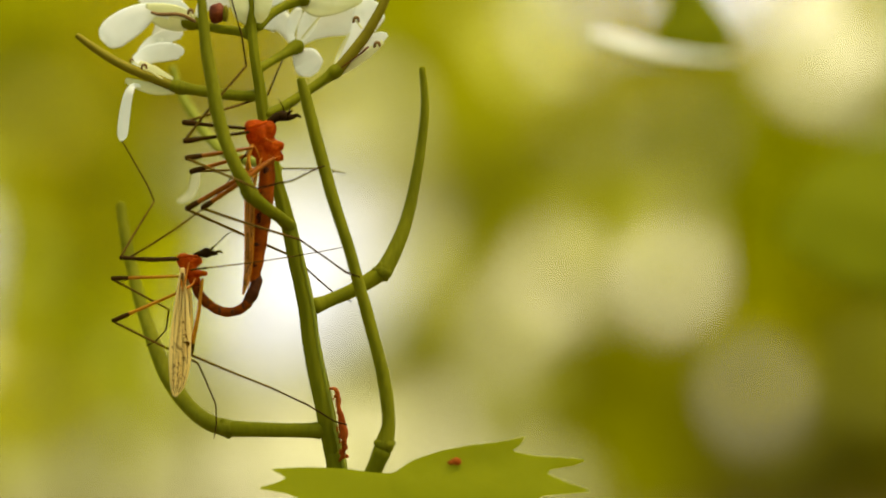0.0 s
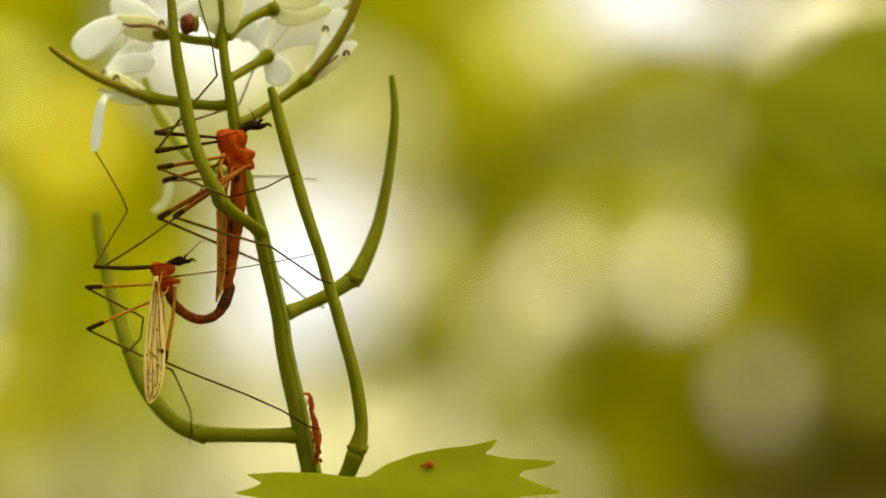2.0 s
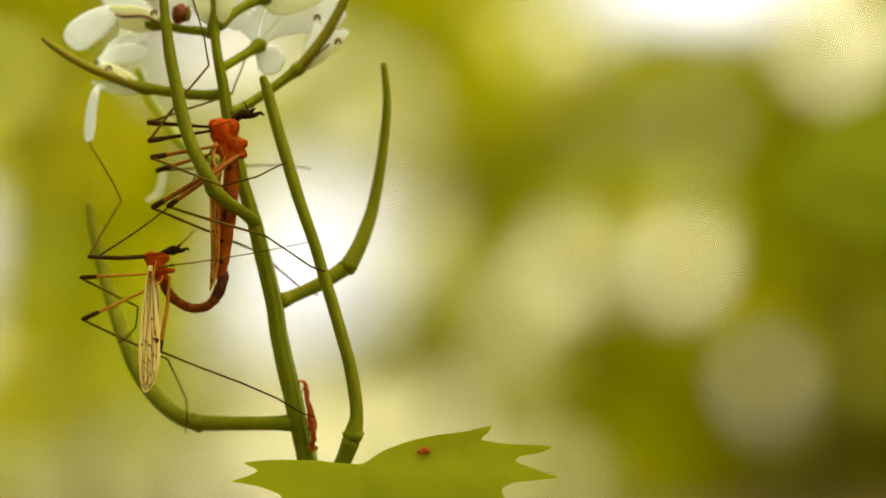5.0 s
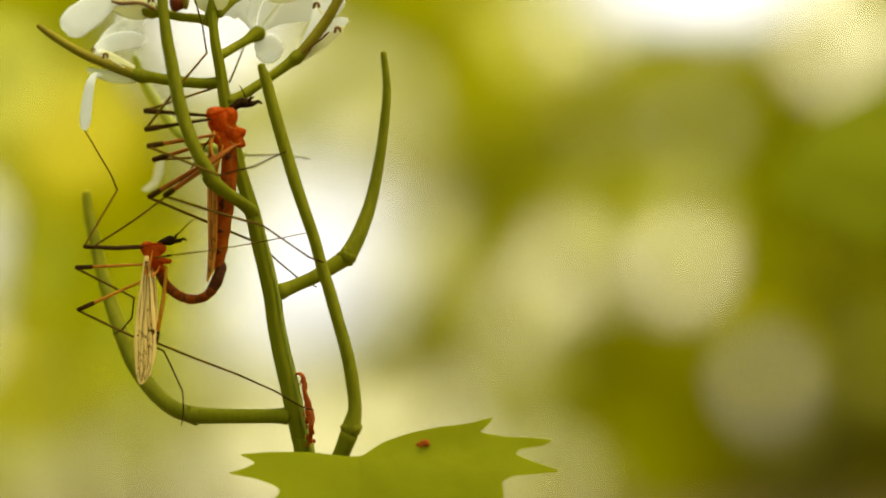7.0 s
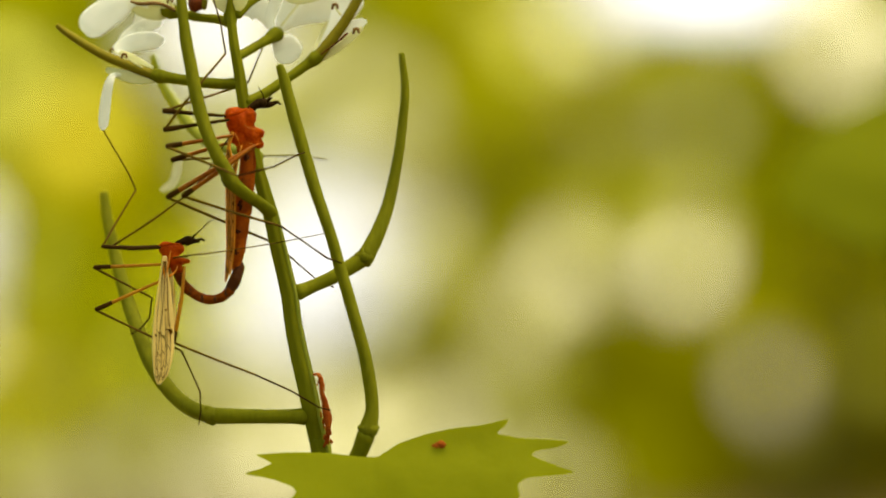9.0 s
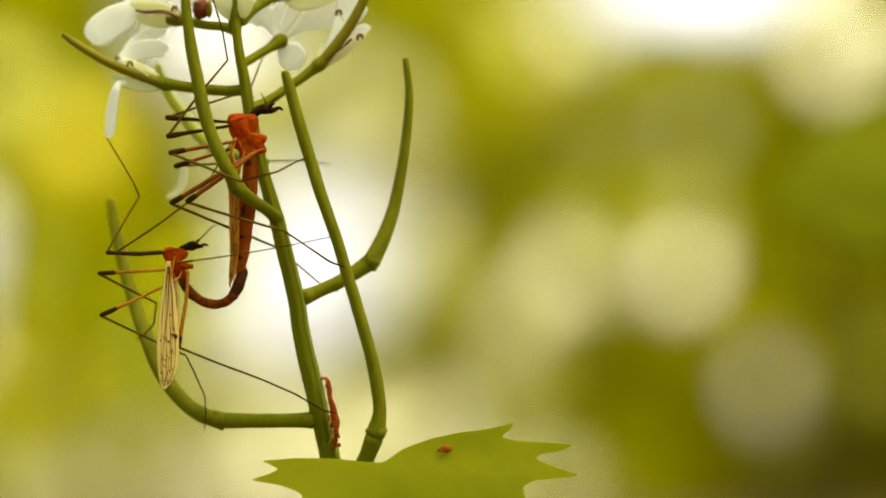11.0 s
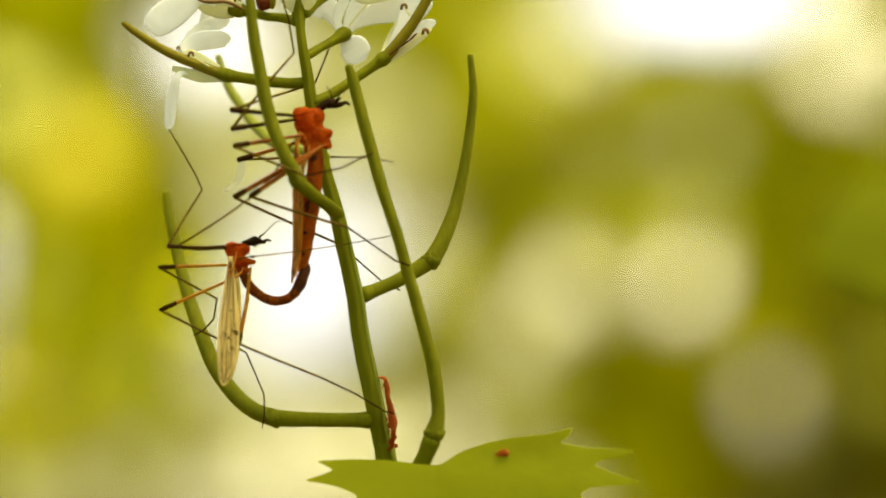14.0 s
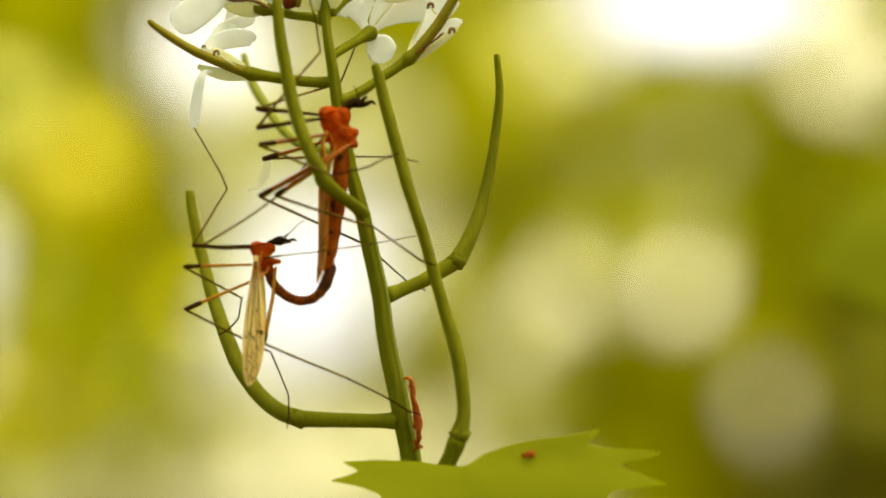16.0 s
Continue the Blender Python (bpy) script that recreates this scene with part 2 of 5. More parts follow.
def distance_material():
    """The wood's far side painted as glow: dim leaf masses, with small openings to the sky and sunlit leaves between
    them.
    """
    m, n, l = material("glowing_distance")
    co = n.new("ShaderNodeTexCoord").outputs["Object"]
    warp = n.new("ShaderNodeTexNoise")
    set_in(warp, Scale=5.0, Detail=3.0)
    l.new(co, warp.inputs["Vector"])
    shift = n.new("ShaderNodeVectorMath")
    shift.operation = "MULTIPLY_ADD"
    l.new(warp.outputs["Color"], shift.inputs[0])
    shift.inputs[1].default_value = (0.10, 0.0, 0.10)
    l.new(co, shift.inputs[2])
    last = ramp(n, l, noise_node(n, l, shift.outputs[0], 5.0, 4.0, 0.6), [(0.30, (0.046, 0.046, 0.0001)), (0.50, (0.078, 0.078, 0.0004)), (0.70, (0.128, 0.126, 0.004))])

    def within(coord, x, z, wide, high, edge, off):
        """1 inside an oval, 0 outside, over a soft edge."""
        sub = n.new("ShaderNodeVectorMath")
        sub.operation = "MULTIPLY_ADD"
        l.new(coord, sub.inputs[0])
        sub.inputs[1].default_value = (1 / wide, 0, 1 / high)
        sub.inputs[2].default_value = (-(x + off) / wide, 0, -(z + off) / high)
        far = n.new("ShaderNodeVectorMath")
        far.operation = "LENGTH"
        l.new(sub.outputs[0], far.inputs[0])
        fall = n.new("ShaderNodeMapRange")
        fall.interpolation_type = "SMOOTHSTEP"
        set_in(fall, From_Min=1 + edge, From_Max=1 - edge, To_Min=0.0, To_Max=1.0)
        l.new(far.outputs["Value"], fall.inputs["Value"])
        return fall.outputs[0]

    def blend(kind, fac, last, colour):
        mx = n.new("ShaderNodeMix")
        mx.data_type, mx.blend_type = "RGBA", kind
        l.new(fac, mx.inputs["Factor"])
        l.new(last, mx.inputs[6])
        mx.inputs[7].default_value = (*colour, 1)
        return mx.outputs[2]

    for x, z, wide, high, colour in LEFT_GLOW_MASSES + MIDDLE_GLOW_MASSES + RIGHT_GLOW_MASSES:
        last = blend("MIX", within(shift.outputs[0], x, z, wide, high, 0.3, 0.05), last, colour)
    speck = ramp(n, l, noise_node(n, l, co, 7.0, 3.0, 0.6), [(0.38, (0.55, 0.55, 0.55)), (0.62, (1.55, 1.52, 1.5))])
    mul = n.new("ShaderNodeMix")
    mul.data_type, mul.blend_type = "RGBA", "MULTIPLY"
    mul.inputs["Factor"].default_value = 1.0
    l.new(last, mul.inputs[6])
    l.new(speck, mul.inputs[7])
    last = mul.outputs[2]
    cells = n.new("ShaderNodeTexVoronoi")       # countless pinholes among the far leaves, as brighter spots in the glow
    set_in(cells, Scale=6.5, Randomness=1.0)
    l.new(co, cells.inputs["Vector"])
    hole = n.new("ShaderNodeMapRange")
    set_in(hole, From_Min=0.23, From_Max=0.20, To_Min=0.0, To_Max=1.0)
    l.new(cells.outputs["Distance"], hole.inputs["Value"])
    split = n.new("ShaderNodeSeparateColor")
    l.new(cells.outputs["Color"], split.inputs[0])
    chance = n.new("ShaderNodeMath")
    chance.operation = "POWER"
    l.new(split.outputs[0], chance.inputs[0])
    chance.inputs[1].default_value = 6.0
    open_sky = n.new("ShaderNodeMath")
    open_sky.operation = "MULTIPLY"
    l.new(hole.outputs[0], open_sky.inputs[0])
    l.new(chance.outputs[0], open_sky.inputs[1])
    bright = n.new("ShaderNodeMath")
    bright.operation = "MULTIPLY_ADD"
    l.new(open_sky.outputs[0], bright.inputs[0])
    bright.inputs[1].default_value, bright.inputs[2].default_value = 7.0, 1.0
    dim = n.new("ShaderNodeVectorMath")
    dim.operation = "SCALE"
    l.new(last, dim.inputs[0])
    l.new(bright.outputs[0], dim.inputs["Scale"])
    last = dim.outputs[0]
    # light of gaps and sunlit leaves added straight to the emission colour
    for tone, r, rows in GLOW_SPOTS:
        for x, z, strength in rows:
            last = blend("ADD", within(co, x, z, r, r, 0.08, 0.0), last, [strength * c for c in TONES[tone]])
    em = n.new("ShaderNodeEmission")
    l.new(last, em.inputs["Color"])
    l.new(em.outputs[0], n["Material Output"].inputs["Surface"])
    return m


# leaf masses, their light and shade painted as glow: x, z over the lens axis, half width, half height, radiance
LEFT_GLOW_MASSES = [
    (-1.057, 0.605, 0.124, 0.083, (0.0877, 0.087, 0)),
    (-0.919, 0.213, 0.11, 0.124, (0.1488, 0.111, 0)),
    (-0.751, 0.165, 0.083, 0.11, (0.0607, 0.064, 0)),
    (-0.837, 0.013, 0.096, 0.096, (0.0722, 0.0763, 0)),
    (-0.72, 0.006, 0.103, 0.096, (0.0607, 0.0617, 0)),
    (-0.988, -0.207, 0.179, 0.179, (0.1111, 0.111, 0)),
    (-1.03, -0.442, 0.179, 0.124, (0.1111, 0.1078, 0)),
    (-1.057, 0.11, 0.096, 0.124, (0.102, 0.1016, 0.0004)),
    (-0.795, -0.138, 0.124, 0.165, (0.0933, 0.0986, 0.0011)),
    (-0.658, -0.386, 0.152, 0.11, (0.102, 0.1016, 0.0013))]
MIDDLE_GLOW_MASSES = [
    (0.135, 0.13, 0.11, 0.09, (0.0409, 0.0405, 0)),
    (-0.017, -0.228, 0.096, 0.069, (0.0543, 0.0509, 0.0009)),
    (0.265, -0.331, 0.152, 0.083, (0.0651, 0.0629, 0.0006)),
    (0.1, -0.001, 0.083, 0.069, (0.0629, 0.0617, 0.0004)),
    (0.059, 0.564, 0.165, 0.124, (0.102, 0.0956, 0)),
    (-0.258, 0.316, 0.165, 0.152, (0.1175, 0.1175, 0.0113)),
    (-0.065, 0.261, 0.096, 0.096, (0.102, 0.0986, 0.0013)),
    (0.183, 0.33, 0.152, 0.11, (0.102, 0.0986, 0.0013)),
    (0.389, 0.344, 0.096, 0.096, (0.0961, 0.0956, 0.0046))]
RIGHT_GLOW_MASSES = [
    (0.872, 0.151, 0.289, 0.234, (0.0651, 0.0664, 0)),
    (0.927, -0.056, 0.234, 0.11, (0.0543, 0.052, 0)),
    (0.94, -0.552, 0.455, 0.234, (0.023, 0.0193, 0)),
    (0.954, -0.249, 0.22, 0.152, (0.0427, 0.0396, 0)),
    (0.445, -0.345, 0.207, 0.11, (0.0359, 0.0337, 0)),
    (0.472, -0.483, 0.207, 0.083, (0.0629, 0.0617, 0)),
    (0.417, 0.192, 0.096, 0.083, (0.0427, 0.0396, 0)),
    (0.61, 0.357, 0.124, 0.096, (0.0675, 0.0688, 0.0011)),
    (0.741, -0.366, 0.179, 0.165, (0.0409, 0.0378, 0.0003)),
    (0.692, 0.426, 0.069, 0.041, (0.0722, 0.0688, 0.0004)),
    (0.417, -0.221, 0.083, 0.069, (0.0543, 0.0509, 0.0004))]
# bright spots painted into the glow for gaps among the leaves and sunlit leaves: x, z, brightness
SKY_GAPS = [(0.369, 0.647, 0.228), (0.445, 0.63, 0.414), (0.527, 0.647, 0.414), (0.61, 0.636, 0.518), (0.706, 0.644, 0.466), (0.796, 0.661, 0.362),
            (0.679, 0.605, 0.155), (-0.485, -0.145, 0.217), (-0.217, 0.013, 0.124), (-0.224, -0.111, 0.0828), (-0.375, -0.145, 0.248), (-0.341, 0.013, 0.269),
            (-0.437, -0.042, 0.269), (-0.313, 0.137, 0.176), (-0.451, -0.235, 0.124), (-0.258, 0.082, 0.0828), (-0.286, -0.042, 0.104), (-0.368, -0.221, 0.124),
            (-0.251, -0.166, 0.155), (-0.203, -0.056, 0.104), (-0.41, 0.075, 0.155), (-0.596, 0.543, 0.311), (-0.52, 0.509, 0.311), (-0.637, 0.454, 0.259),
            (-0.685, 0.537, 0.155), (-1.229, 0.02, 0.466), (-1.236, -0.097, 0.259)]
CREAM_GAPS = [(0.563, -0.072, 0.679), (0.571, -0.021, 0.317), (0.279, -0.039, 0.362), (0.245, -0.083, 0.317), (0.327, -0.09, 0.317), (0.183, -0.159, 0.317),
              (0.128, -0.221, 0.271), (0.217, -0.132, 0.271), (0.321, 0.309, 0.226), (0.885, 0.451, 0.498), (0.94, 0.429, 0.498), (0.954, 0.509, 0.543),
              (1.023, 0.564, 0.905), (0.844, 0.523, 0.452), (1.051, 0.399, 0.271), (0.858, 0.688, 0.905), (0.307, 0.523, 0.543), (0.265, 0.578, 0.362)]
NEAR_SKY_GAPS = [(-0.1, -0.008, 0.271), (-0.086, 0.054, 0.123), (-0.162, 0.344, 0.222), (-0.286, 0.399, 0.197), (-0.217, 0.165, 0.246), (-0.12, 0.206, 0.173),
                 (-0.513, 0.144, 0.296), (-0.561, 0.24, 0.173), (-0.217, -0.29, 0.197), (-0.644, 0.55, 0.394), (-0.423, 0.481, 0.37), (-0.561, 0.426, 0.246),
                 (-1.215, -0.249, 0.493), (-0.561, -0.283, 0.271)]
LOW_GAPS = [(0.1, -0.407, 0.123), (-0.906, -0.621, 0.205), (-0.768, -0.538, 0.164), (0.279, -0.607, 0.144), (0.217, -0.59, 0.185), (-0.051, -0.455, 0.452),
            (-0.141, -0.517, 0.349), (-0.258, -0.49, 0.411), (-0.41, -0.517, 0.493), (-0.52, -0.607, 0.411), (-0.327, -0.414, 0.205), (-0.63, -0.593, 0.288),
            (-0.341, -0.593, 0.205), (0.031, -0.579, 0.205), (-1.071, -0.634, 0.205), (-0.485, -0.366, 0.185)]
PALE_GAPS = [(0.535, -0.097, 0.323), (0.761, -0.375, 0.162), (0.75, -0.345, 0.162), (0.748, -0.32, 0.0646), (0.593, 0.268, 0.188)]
LEAF_GLOWS = [(0.575, 0.061, 0.216), (0.155, -0.276, 0.108), (0.389, 0.123, 0.18), (0.217, -0.29, 0.126), (0.816, -0.455, 0.0719), (-1.043, -0.386, 0.216),
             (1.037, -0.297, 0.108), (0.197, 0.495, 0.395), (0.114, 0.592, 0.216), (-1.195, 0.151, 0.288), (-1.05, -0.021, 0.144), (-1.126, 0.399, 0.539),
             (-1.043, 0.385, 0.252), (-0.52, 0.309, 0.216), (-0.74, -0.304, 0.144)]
SUNLIT_SPOTS = [(-0.95, -0.352, 0.207), (-0.903, 0.25, 0.362), (-0.947, 0.295, 0.285), (-1.071, -0.166, 0.104)]
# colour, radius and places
GLOW_SPOTS = [("white", 0.083, SKY_GAPS), ("cream", 0.043, CREAM_GAPS), ("cream", 0.058, NEAR_SKY_GAPS), ("cream", 0.063, LOW_GAPS), ("pale", 0.043, PALE_GAPS), ("leaf", 0.050, LEAF_GLOWS), ("sunlit", 0.055, SUNLIT_SPOTS)]
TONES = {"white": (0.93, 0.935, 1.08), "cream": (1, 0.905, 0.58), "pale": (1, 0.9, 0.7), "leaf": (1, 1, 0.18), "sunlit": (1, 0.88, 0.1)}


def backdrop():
    """A bowed sheet far behind everything, glowing with the wood's painted light."""
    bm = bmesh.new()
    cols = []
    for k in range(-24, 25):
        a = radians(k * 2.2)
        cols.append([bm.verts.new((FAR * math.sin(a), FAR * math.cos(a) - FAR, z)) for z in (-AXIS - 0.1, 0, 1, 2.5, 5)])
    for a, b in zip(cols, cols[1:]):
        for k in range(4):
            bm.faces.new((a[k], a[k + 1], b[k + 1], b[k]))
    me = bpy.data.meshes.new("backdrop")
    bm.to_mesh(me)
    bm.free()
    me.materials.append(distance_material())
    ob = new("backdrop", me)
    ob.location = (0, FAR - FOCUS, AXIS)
    return tagged(ob, "glowing sheet painted as a hazy green wood edge with openings to white sky", "backdrop", kind="structure")


def shrub_leaf(bm, base, way, size, twist):
    """A pointed oval leaf of eight faces, folded along its midrib."""
    d = way.normalized()
    s = d.cross(Vector((0, 0, 1)))
    s = (s if s.length > 0.01 else Vector((1, 0, 0))).normalized()
    s = Matrix.Rotation(twist, 3, d) @ s
    u = s.cross(d)
    rows = []
    for f, w in ((0.0, 0.03), (0.25, 0.24), (0.5, 0.3), (0.78, 0.19), (1.0, 0.01)):
        c = base + d * size * f - u * size * 0.16 * f * f
        rows.append([bm.verts.new(c - s * w * size + u * w * size * 0.3), bm.verts.new(c), bm.verts.new(c + s * w * size + u * w * size * 0.3)])
    for a, b in zip(rows, rows[1:]):
        for k in range(2):
            bm.faces.new((a[k], a[k + 1], b[k + 1], b[k]))


def sapling(name, centre, spread, count, size, mat, label, seed):
    """A young tree: a bent stem from the soil, forked twigs and single leaves about a centre."""
    rnd = random.Random(seed)
    c = Vector(centre)
    foot = Vector((c.x + rnd.uniform(-0.15, 0.15), c.y + rnd.uniform(-0.05, 0.1), 0))
    ob = thing(name, foot, label, "shrub", "shrubs at the wood edge")
    mm = lambda v: ((v.x) * 1000, v.y * 1000, (v.z - AXIS) * 1000)
    top = Vector((c.x, c.y, c.z + spread[2] * 0.5))
    mid = (foot + c) / 2 + Vector((rnd.uniform(-0.05, 0.05), 0.02, 0))
    bm = tube([(*mm(foot - Vector((0, 0, 0.03))), 9), (*mm(mid), 7), (*mm(c), 4.5), (*mm(top), 2)], sides=8, steps=4, rough=0.15)
    part("trunk", bm, BARK, ob)
    twigs, leaves = bmesh.new(), bmesh.new()
    left = count
    while left > 0:
        end = c + Vector([rnd.gauss(0, 0.5) * s for s in spread])
        start = c + Vector((0, 0, min(max(end.z - c.z, -spread[2]), spread[2]) * 0.4 - spread[2] * 0.15))
        bend = (start + end) / 2 + Vector((0, 0, 0.03))
        tube([(*mm(start), 2.5), (*mm(bend), 1.8), (*mm(end), 0.8)], sides=5, steps=3, bm=twigs)
        for _ in range(min(left, 7)):
            f = rnd.uniform(0.3, 1)
            p = start.lerp(end, f) + Vector((0, 0, 0.03 * 4 * f * (1 - f)))
            way = (end - start).normalized() + Vector((rnd.gauss(0, 0.7), rnd.gauss(0, 0.7), rnd.gauss(-0.2, 0.5)))
            shrub_leaf(leaves, p, way, size * rnd.uniform(0.7, 1.25), rnd.uniform(-1.2, 1.2))
            left -= 1
    tagged(part("branchwork", twigs, BARK, ob), kind="stuff")
    crown = part("crown", leaves, mat, ob)
    tagged(crown, kind="stuff")
    return ob


# ---- the plant ----
FOOT = at((-11.06, 2, -35.27))
FOOT.z = 0.0


def plant():
    ob = thing("garlic_mustard", FOOT, "green flowering garlic mustard with long curved seed pods", "plant")
    stem = part("stem", tube([(-26.2, 2, 38.5, 0.61), (-26, 1, 31.52, 0.65), (-25.56, 0, 26.48, 0.69), (-24.87, 0, 22.27, 0.8), (-24.18, 0, 17.3, 0.88), (-22.88, 0, 10.79, 0.92), (-21.96, 0, 6.96, 0.96),
                              (-20.89, 0, 3.14, 1.07), (-20.05, 0, -0.69, 1.15), (-18.52, 0, -7.58, 1.22), (-17.91, 0, -12.17, 1.26), (-17.22, 0, -15.99, 1.3), (-16.38, 0, -19.82, 1.34), (-15.69, 0, -23.27, 1.34),
                              (-14.88, 1, -27.53, 1.34), (-14.26, 1, -30.6, 1.38), (-12.16, 3, -50.74, 1.54), (-11.15, 6, -120.74, 1.86), (-11.11, 4, -313.12, 2.47), (-11.06, 2, -703.75, 3.23)],
                             sides=32, steps=8, ribs=6, rib=0.06), STEM, ob)
    part("ridge", tube([(-21.75, 0.4, 9.27, 0.09), (-20.58, -0.1, 5.28, 0.15), (-19.8, -0.6, 2.22, 0.21), (-18.87, -0.8, -2.22, 0.26), (-17.65, -0.8, -7.56, 0.29), (-17.04, -0.8, -12.15, 0.31), (-16.35, -0.8, -15.97, 0.31), (-15.51, -0.8, -19.79, 0.31), (-14.82, -0.8, -23.23, 0.31),
                        (-13.84, -0.6, -27.44, 0.31), (-13.15, -0.5, -30.51, 0.31)], sides=10), PALE_POD, stem, "pale raised rib along the stem")

    def fruit(stalk, pod, mat=POD, knuckle=None, label=""):
        st = part("pedicel", tube(stalk, ribs=5, rib=0.03), STEM if mat is POD else mat, ob)
        if knuckle:
            x, y, z, r = knuckle
            knots = [((x + r * 0.92 * math.cos(a), y + r * 0.5 * math.sin(2 * a), z + r * 0.85 * math.sin(a)), (r * 0.30,) * 3) for a in (0.3, 1.9, 2.9, 5.0)]
            bm = fused((x, y, z), [((x, y, z), (r * 1.04, r * 1.04, r * 0.95))] + knots, seed=x, grain=0.06, sub=4)
            part("receptacle", bm, mat, st)
        return part("seed_pod", tube(pod, ribs=4, rib=0.05, rough=0.025, steps=7, sides=16), mat, ob, label)

    # in front, bending up past the flies
    fruit([(-20.66, 0, 2.98, 0.99), (-21.98, -3, 4.26, 0.84), (-23.89, -6, 5.67, 0.87), (-25.6, -8, 7.15, 0.98)],
          [(-25.6, -8, 7.15, 0.98), (-26.48, -8.5, 8.95, 0.94), (-27.36, -9, 10.6, 0.86), (-28.93, -9, 14.35, 0.83), (-30.02, -8.5, 18.13, 0.87), (-30.72, -8, 21.91, 0.83), (-31.43, -7.5, 25.71, 0.79), (-31.92, -7, 29.5, 0.68), (-32.25, -6.5, 33.31, 0.6), (-32.66, -6, 37.88, 0.53)],
          knuckle=(-25.83, -8, 7.38, 1.02))
    # to the side, upright
    fruit([(-17.3, 0, -7.73, 1.15), (-15.64, 1, -7.05, 0.92), (-12.6, 2, -5.76, 0.96), (-9.24, 3, -3.77, 1.12), (-8.01, 3, -2.85, 1.15)],
          [(-8.01, 3, -2.85, 1.15), (-6.48, 4, 0.08, 1), (-5.02, 5, 3.94, 0.85), (-3.79, 5.5, 9.36, 0.7), (-2.94, 6, 14.79, 0.62), (-2.48, 6, 19.83, 0.54), (-2.87, 6, 24.71, 0.39)],
          knuckle=(-8.16, 3, -3.08, 1.23))
    # long pod that rises from under the leaf
    fruit([(-13.34, 1, -35.58, 1.3), (-10.98, -2, -32.7, 1.22), (-9.26, -4, -29.68, 1.14), (-8.18, -5, -27.05, 1.29)],
          [(-7.8, -5, -25.99, 1.21), (-7.27, -5, -23.41, 0.87), (-7.58, -5, -19.62, 0.87), (-8.26, -5, -15.83, 0.83), (-9.24, -5, -12.05, 0.8), (-10.46, -5, -7.5, 0.8), (-11.36, -5, -4.47, 0.76), (-12.35, -5, -0.68, 0.76), (-13.56, -5, 3.11, 0.76),
           (-14.79, -4.5, 6.9, 0.8), (-15.87, -4, 10.7, 0.8), (-16.93, -4, 14.5, 0.8), (-17.92, -4, 18.3, 0.76), (-18.52, -4, 20.73, 0.72), (-19.13, -4, 22.78, 0.53)],
          knuckle=(-7.8, -5, -26.21, 1.25))
    # low one, bent up behind the lower fly
    fruit([(-16.68, 0, -24.57, 1.22), (-18.67, 0, -24.57, 0.99), (-24.08, 1, -24.54, 1), (-28.89, 2, -24.43, 1.15)],
          [(-29.51, 2, -24.36, 1.15), (-32.26, 3, -23.4, 1.08), (-35.09, 5, -21.18, 1.08), (-37.87, 7, -17.38, 1.09), (-40.12, 10, -12.41, 1.01), (-42.17, 14, -7, 0.9), (-43.76, 17, -1.5, 0.83), (-44.88, 19, 3.26, 0.75),
           (-45.37, 20, 6.29, 0.64)], knuckle=(-29.51, 2, -24.36, 1.27))
    # pale one, out behind
    fruit([(-22.44, 2, 10.83, 0.69), (-24.8, 8, 11.59, 0.66), (-27.46, 14, 12.27, 0.71)],
          [(-27.46, 14, 12.27, 0.67), (-30.05, 18, 13.08, 0.71), (-32.92, 22, 15.66, 0.76), (-35.36, 25, 18.96, 0.72), (-37.27, 27, 22.02, 0.65), (-38.63, 28, 25.94, 0.48)], PALE_POD, label="pale green seed pod")

    # --- flowers at the top ---
    def petal(parent, rows, turn=0.0, seed=0, mat=PETAL, name="petal", cup=0.10, label=""):
        return part(name, blade(rows, turn=turn, seed=seed, cup=cup, wave=0.05, thick=0.08, across=13, steps=7), mat, parent, label)

    def anther(parent, head, r, tail):
        bm = tube([(head[0] - r * 0.7, head[1], head[2] - r * 0.5, r * 0.35), (head[0] - r * 0.35, head[1] - 0.1, head[2] + r * 0.55, r * 0.42), (head[0] + r * 0.5, head[1], head[2] + r * 0.55, r * 0.42), (head[0] + r * 0.75, head[1], head[2] - r * 0.35, r * 0.30)], sides=8, rough=0.3)
        part("anther", bm, ANTHER, parent, "small brown anther")
        part("filament", tube([(*head, 0.11), (*tail, 0.15)], sides=6, steps=3), SEPAL, parent)

    def calyx(name, rows, mat=STEM):
        return part(name, tube(rows, ribs=4, rib=0.08), mat, ob)

    # over the left arm
    fl = calyx("flower", [(-24.64, 0, 20.89, 0.77), (-27.15, 1, 20.78, 0.69), (-31.1, 3, 21.25, 0.69), (-34.41, 4, 21.83, 0.73), (-35.95, 4, 22.06, 0.93), (-37.11, 4, 22.37, 0.73)])
    part("seed_pod", tube([(-36.72, 4, 22.22, 0.69), (-39.27, 4, 23.22, 0.66), (-41.19, 4, 23.99, 0.66), (-43.12, 4, 24.84, 0.62), (-45.05, 4, 25.84, 0.58), (-47.37, 4, 27.31, 0.54), (-48.91, 4, 28.39, 0.46), (-49.91, 4, 29.16, 0.35)], ribs=4, rib=0.06), YOUNG_POD, fl, "olive brown young seed pod")
    petal(fl, [(-41.19, 4, 22.29, 0.23), (-42.23, 3.5, 22.27, 0.39), (-42.81, 3, 21.33, 0.62), (-43.27, 3, 19.32, 0.77), (-43.58, 3, 17.01, 0.81), (-43.73, 3, 15.47, 0.69), (-43.88, 3, 14.71, 0.23)], 15, 1)
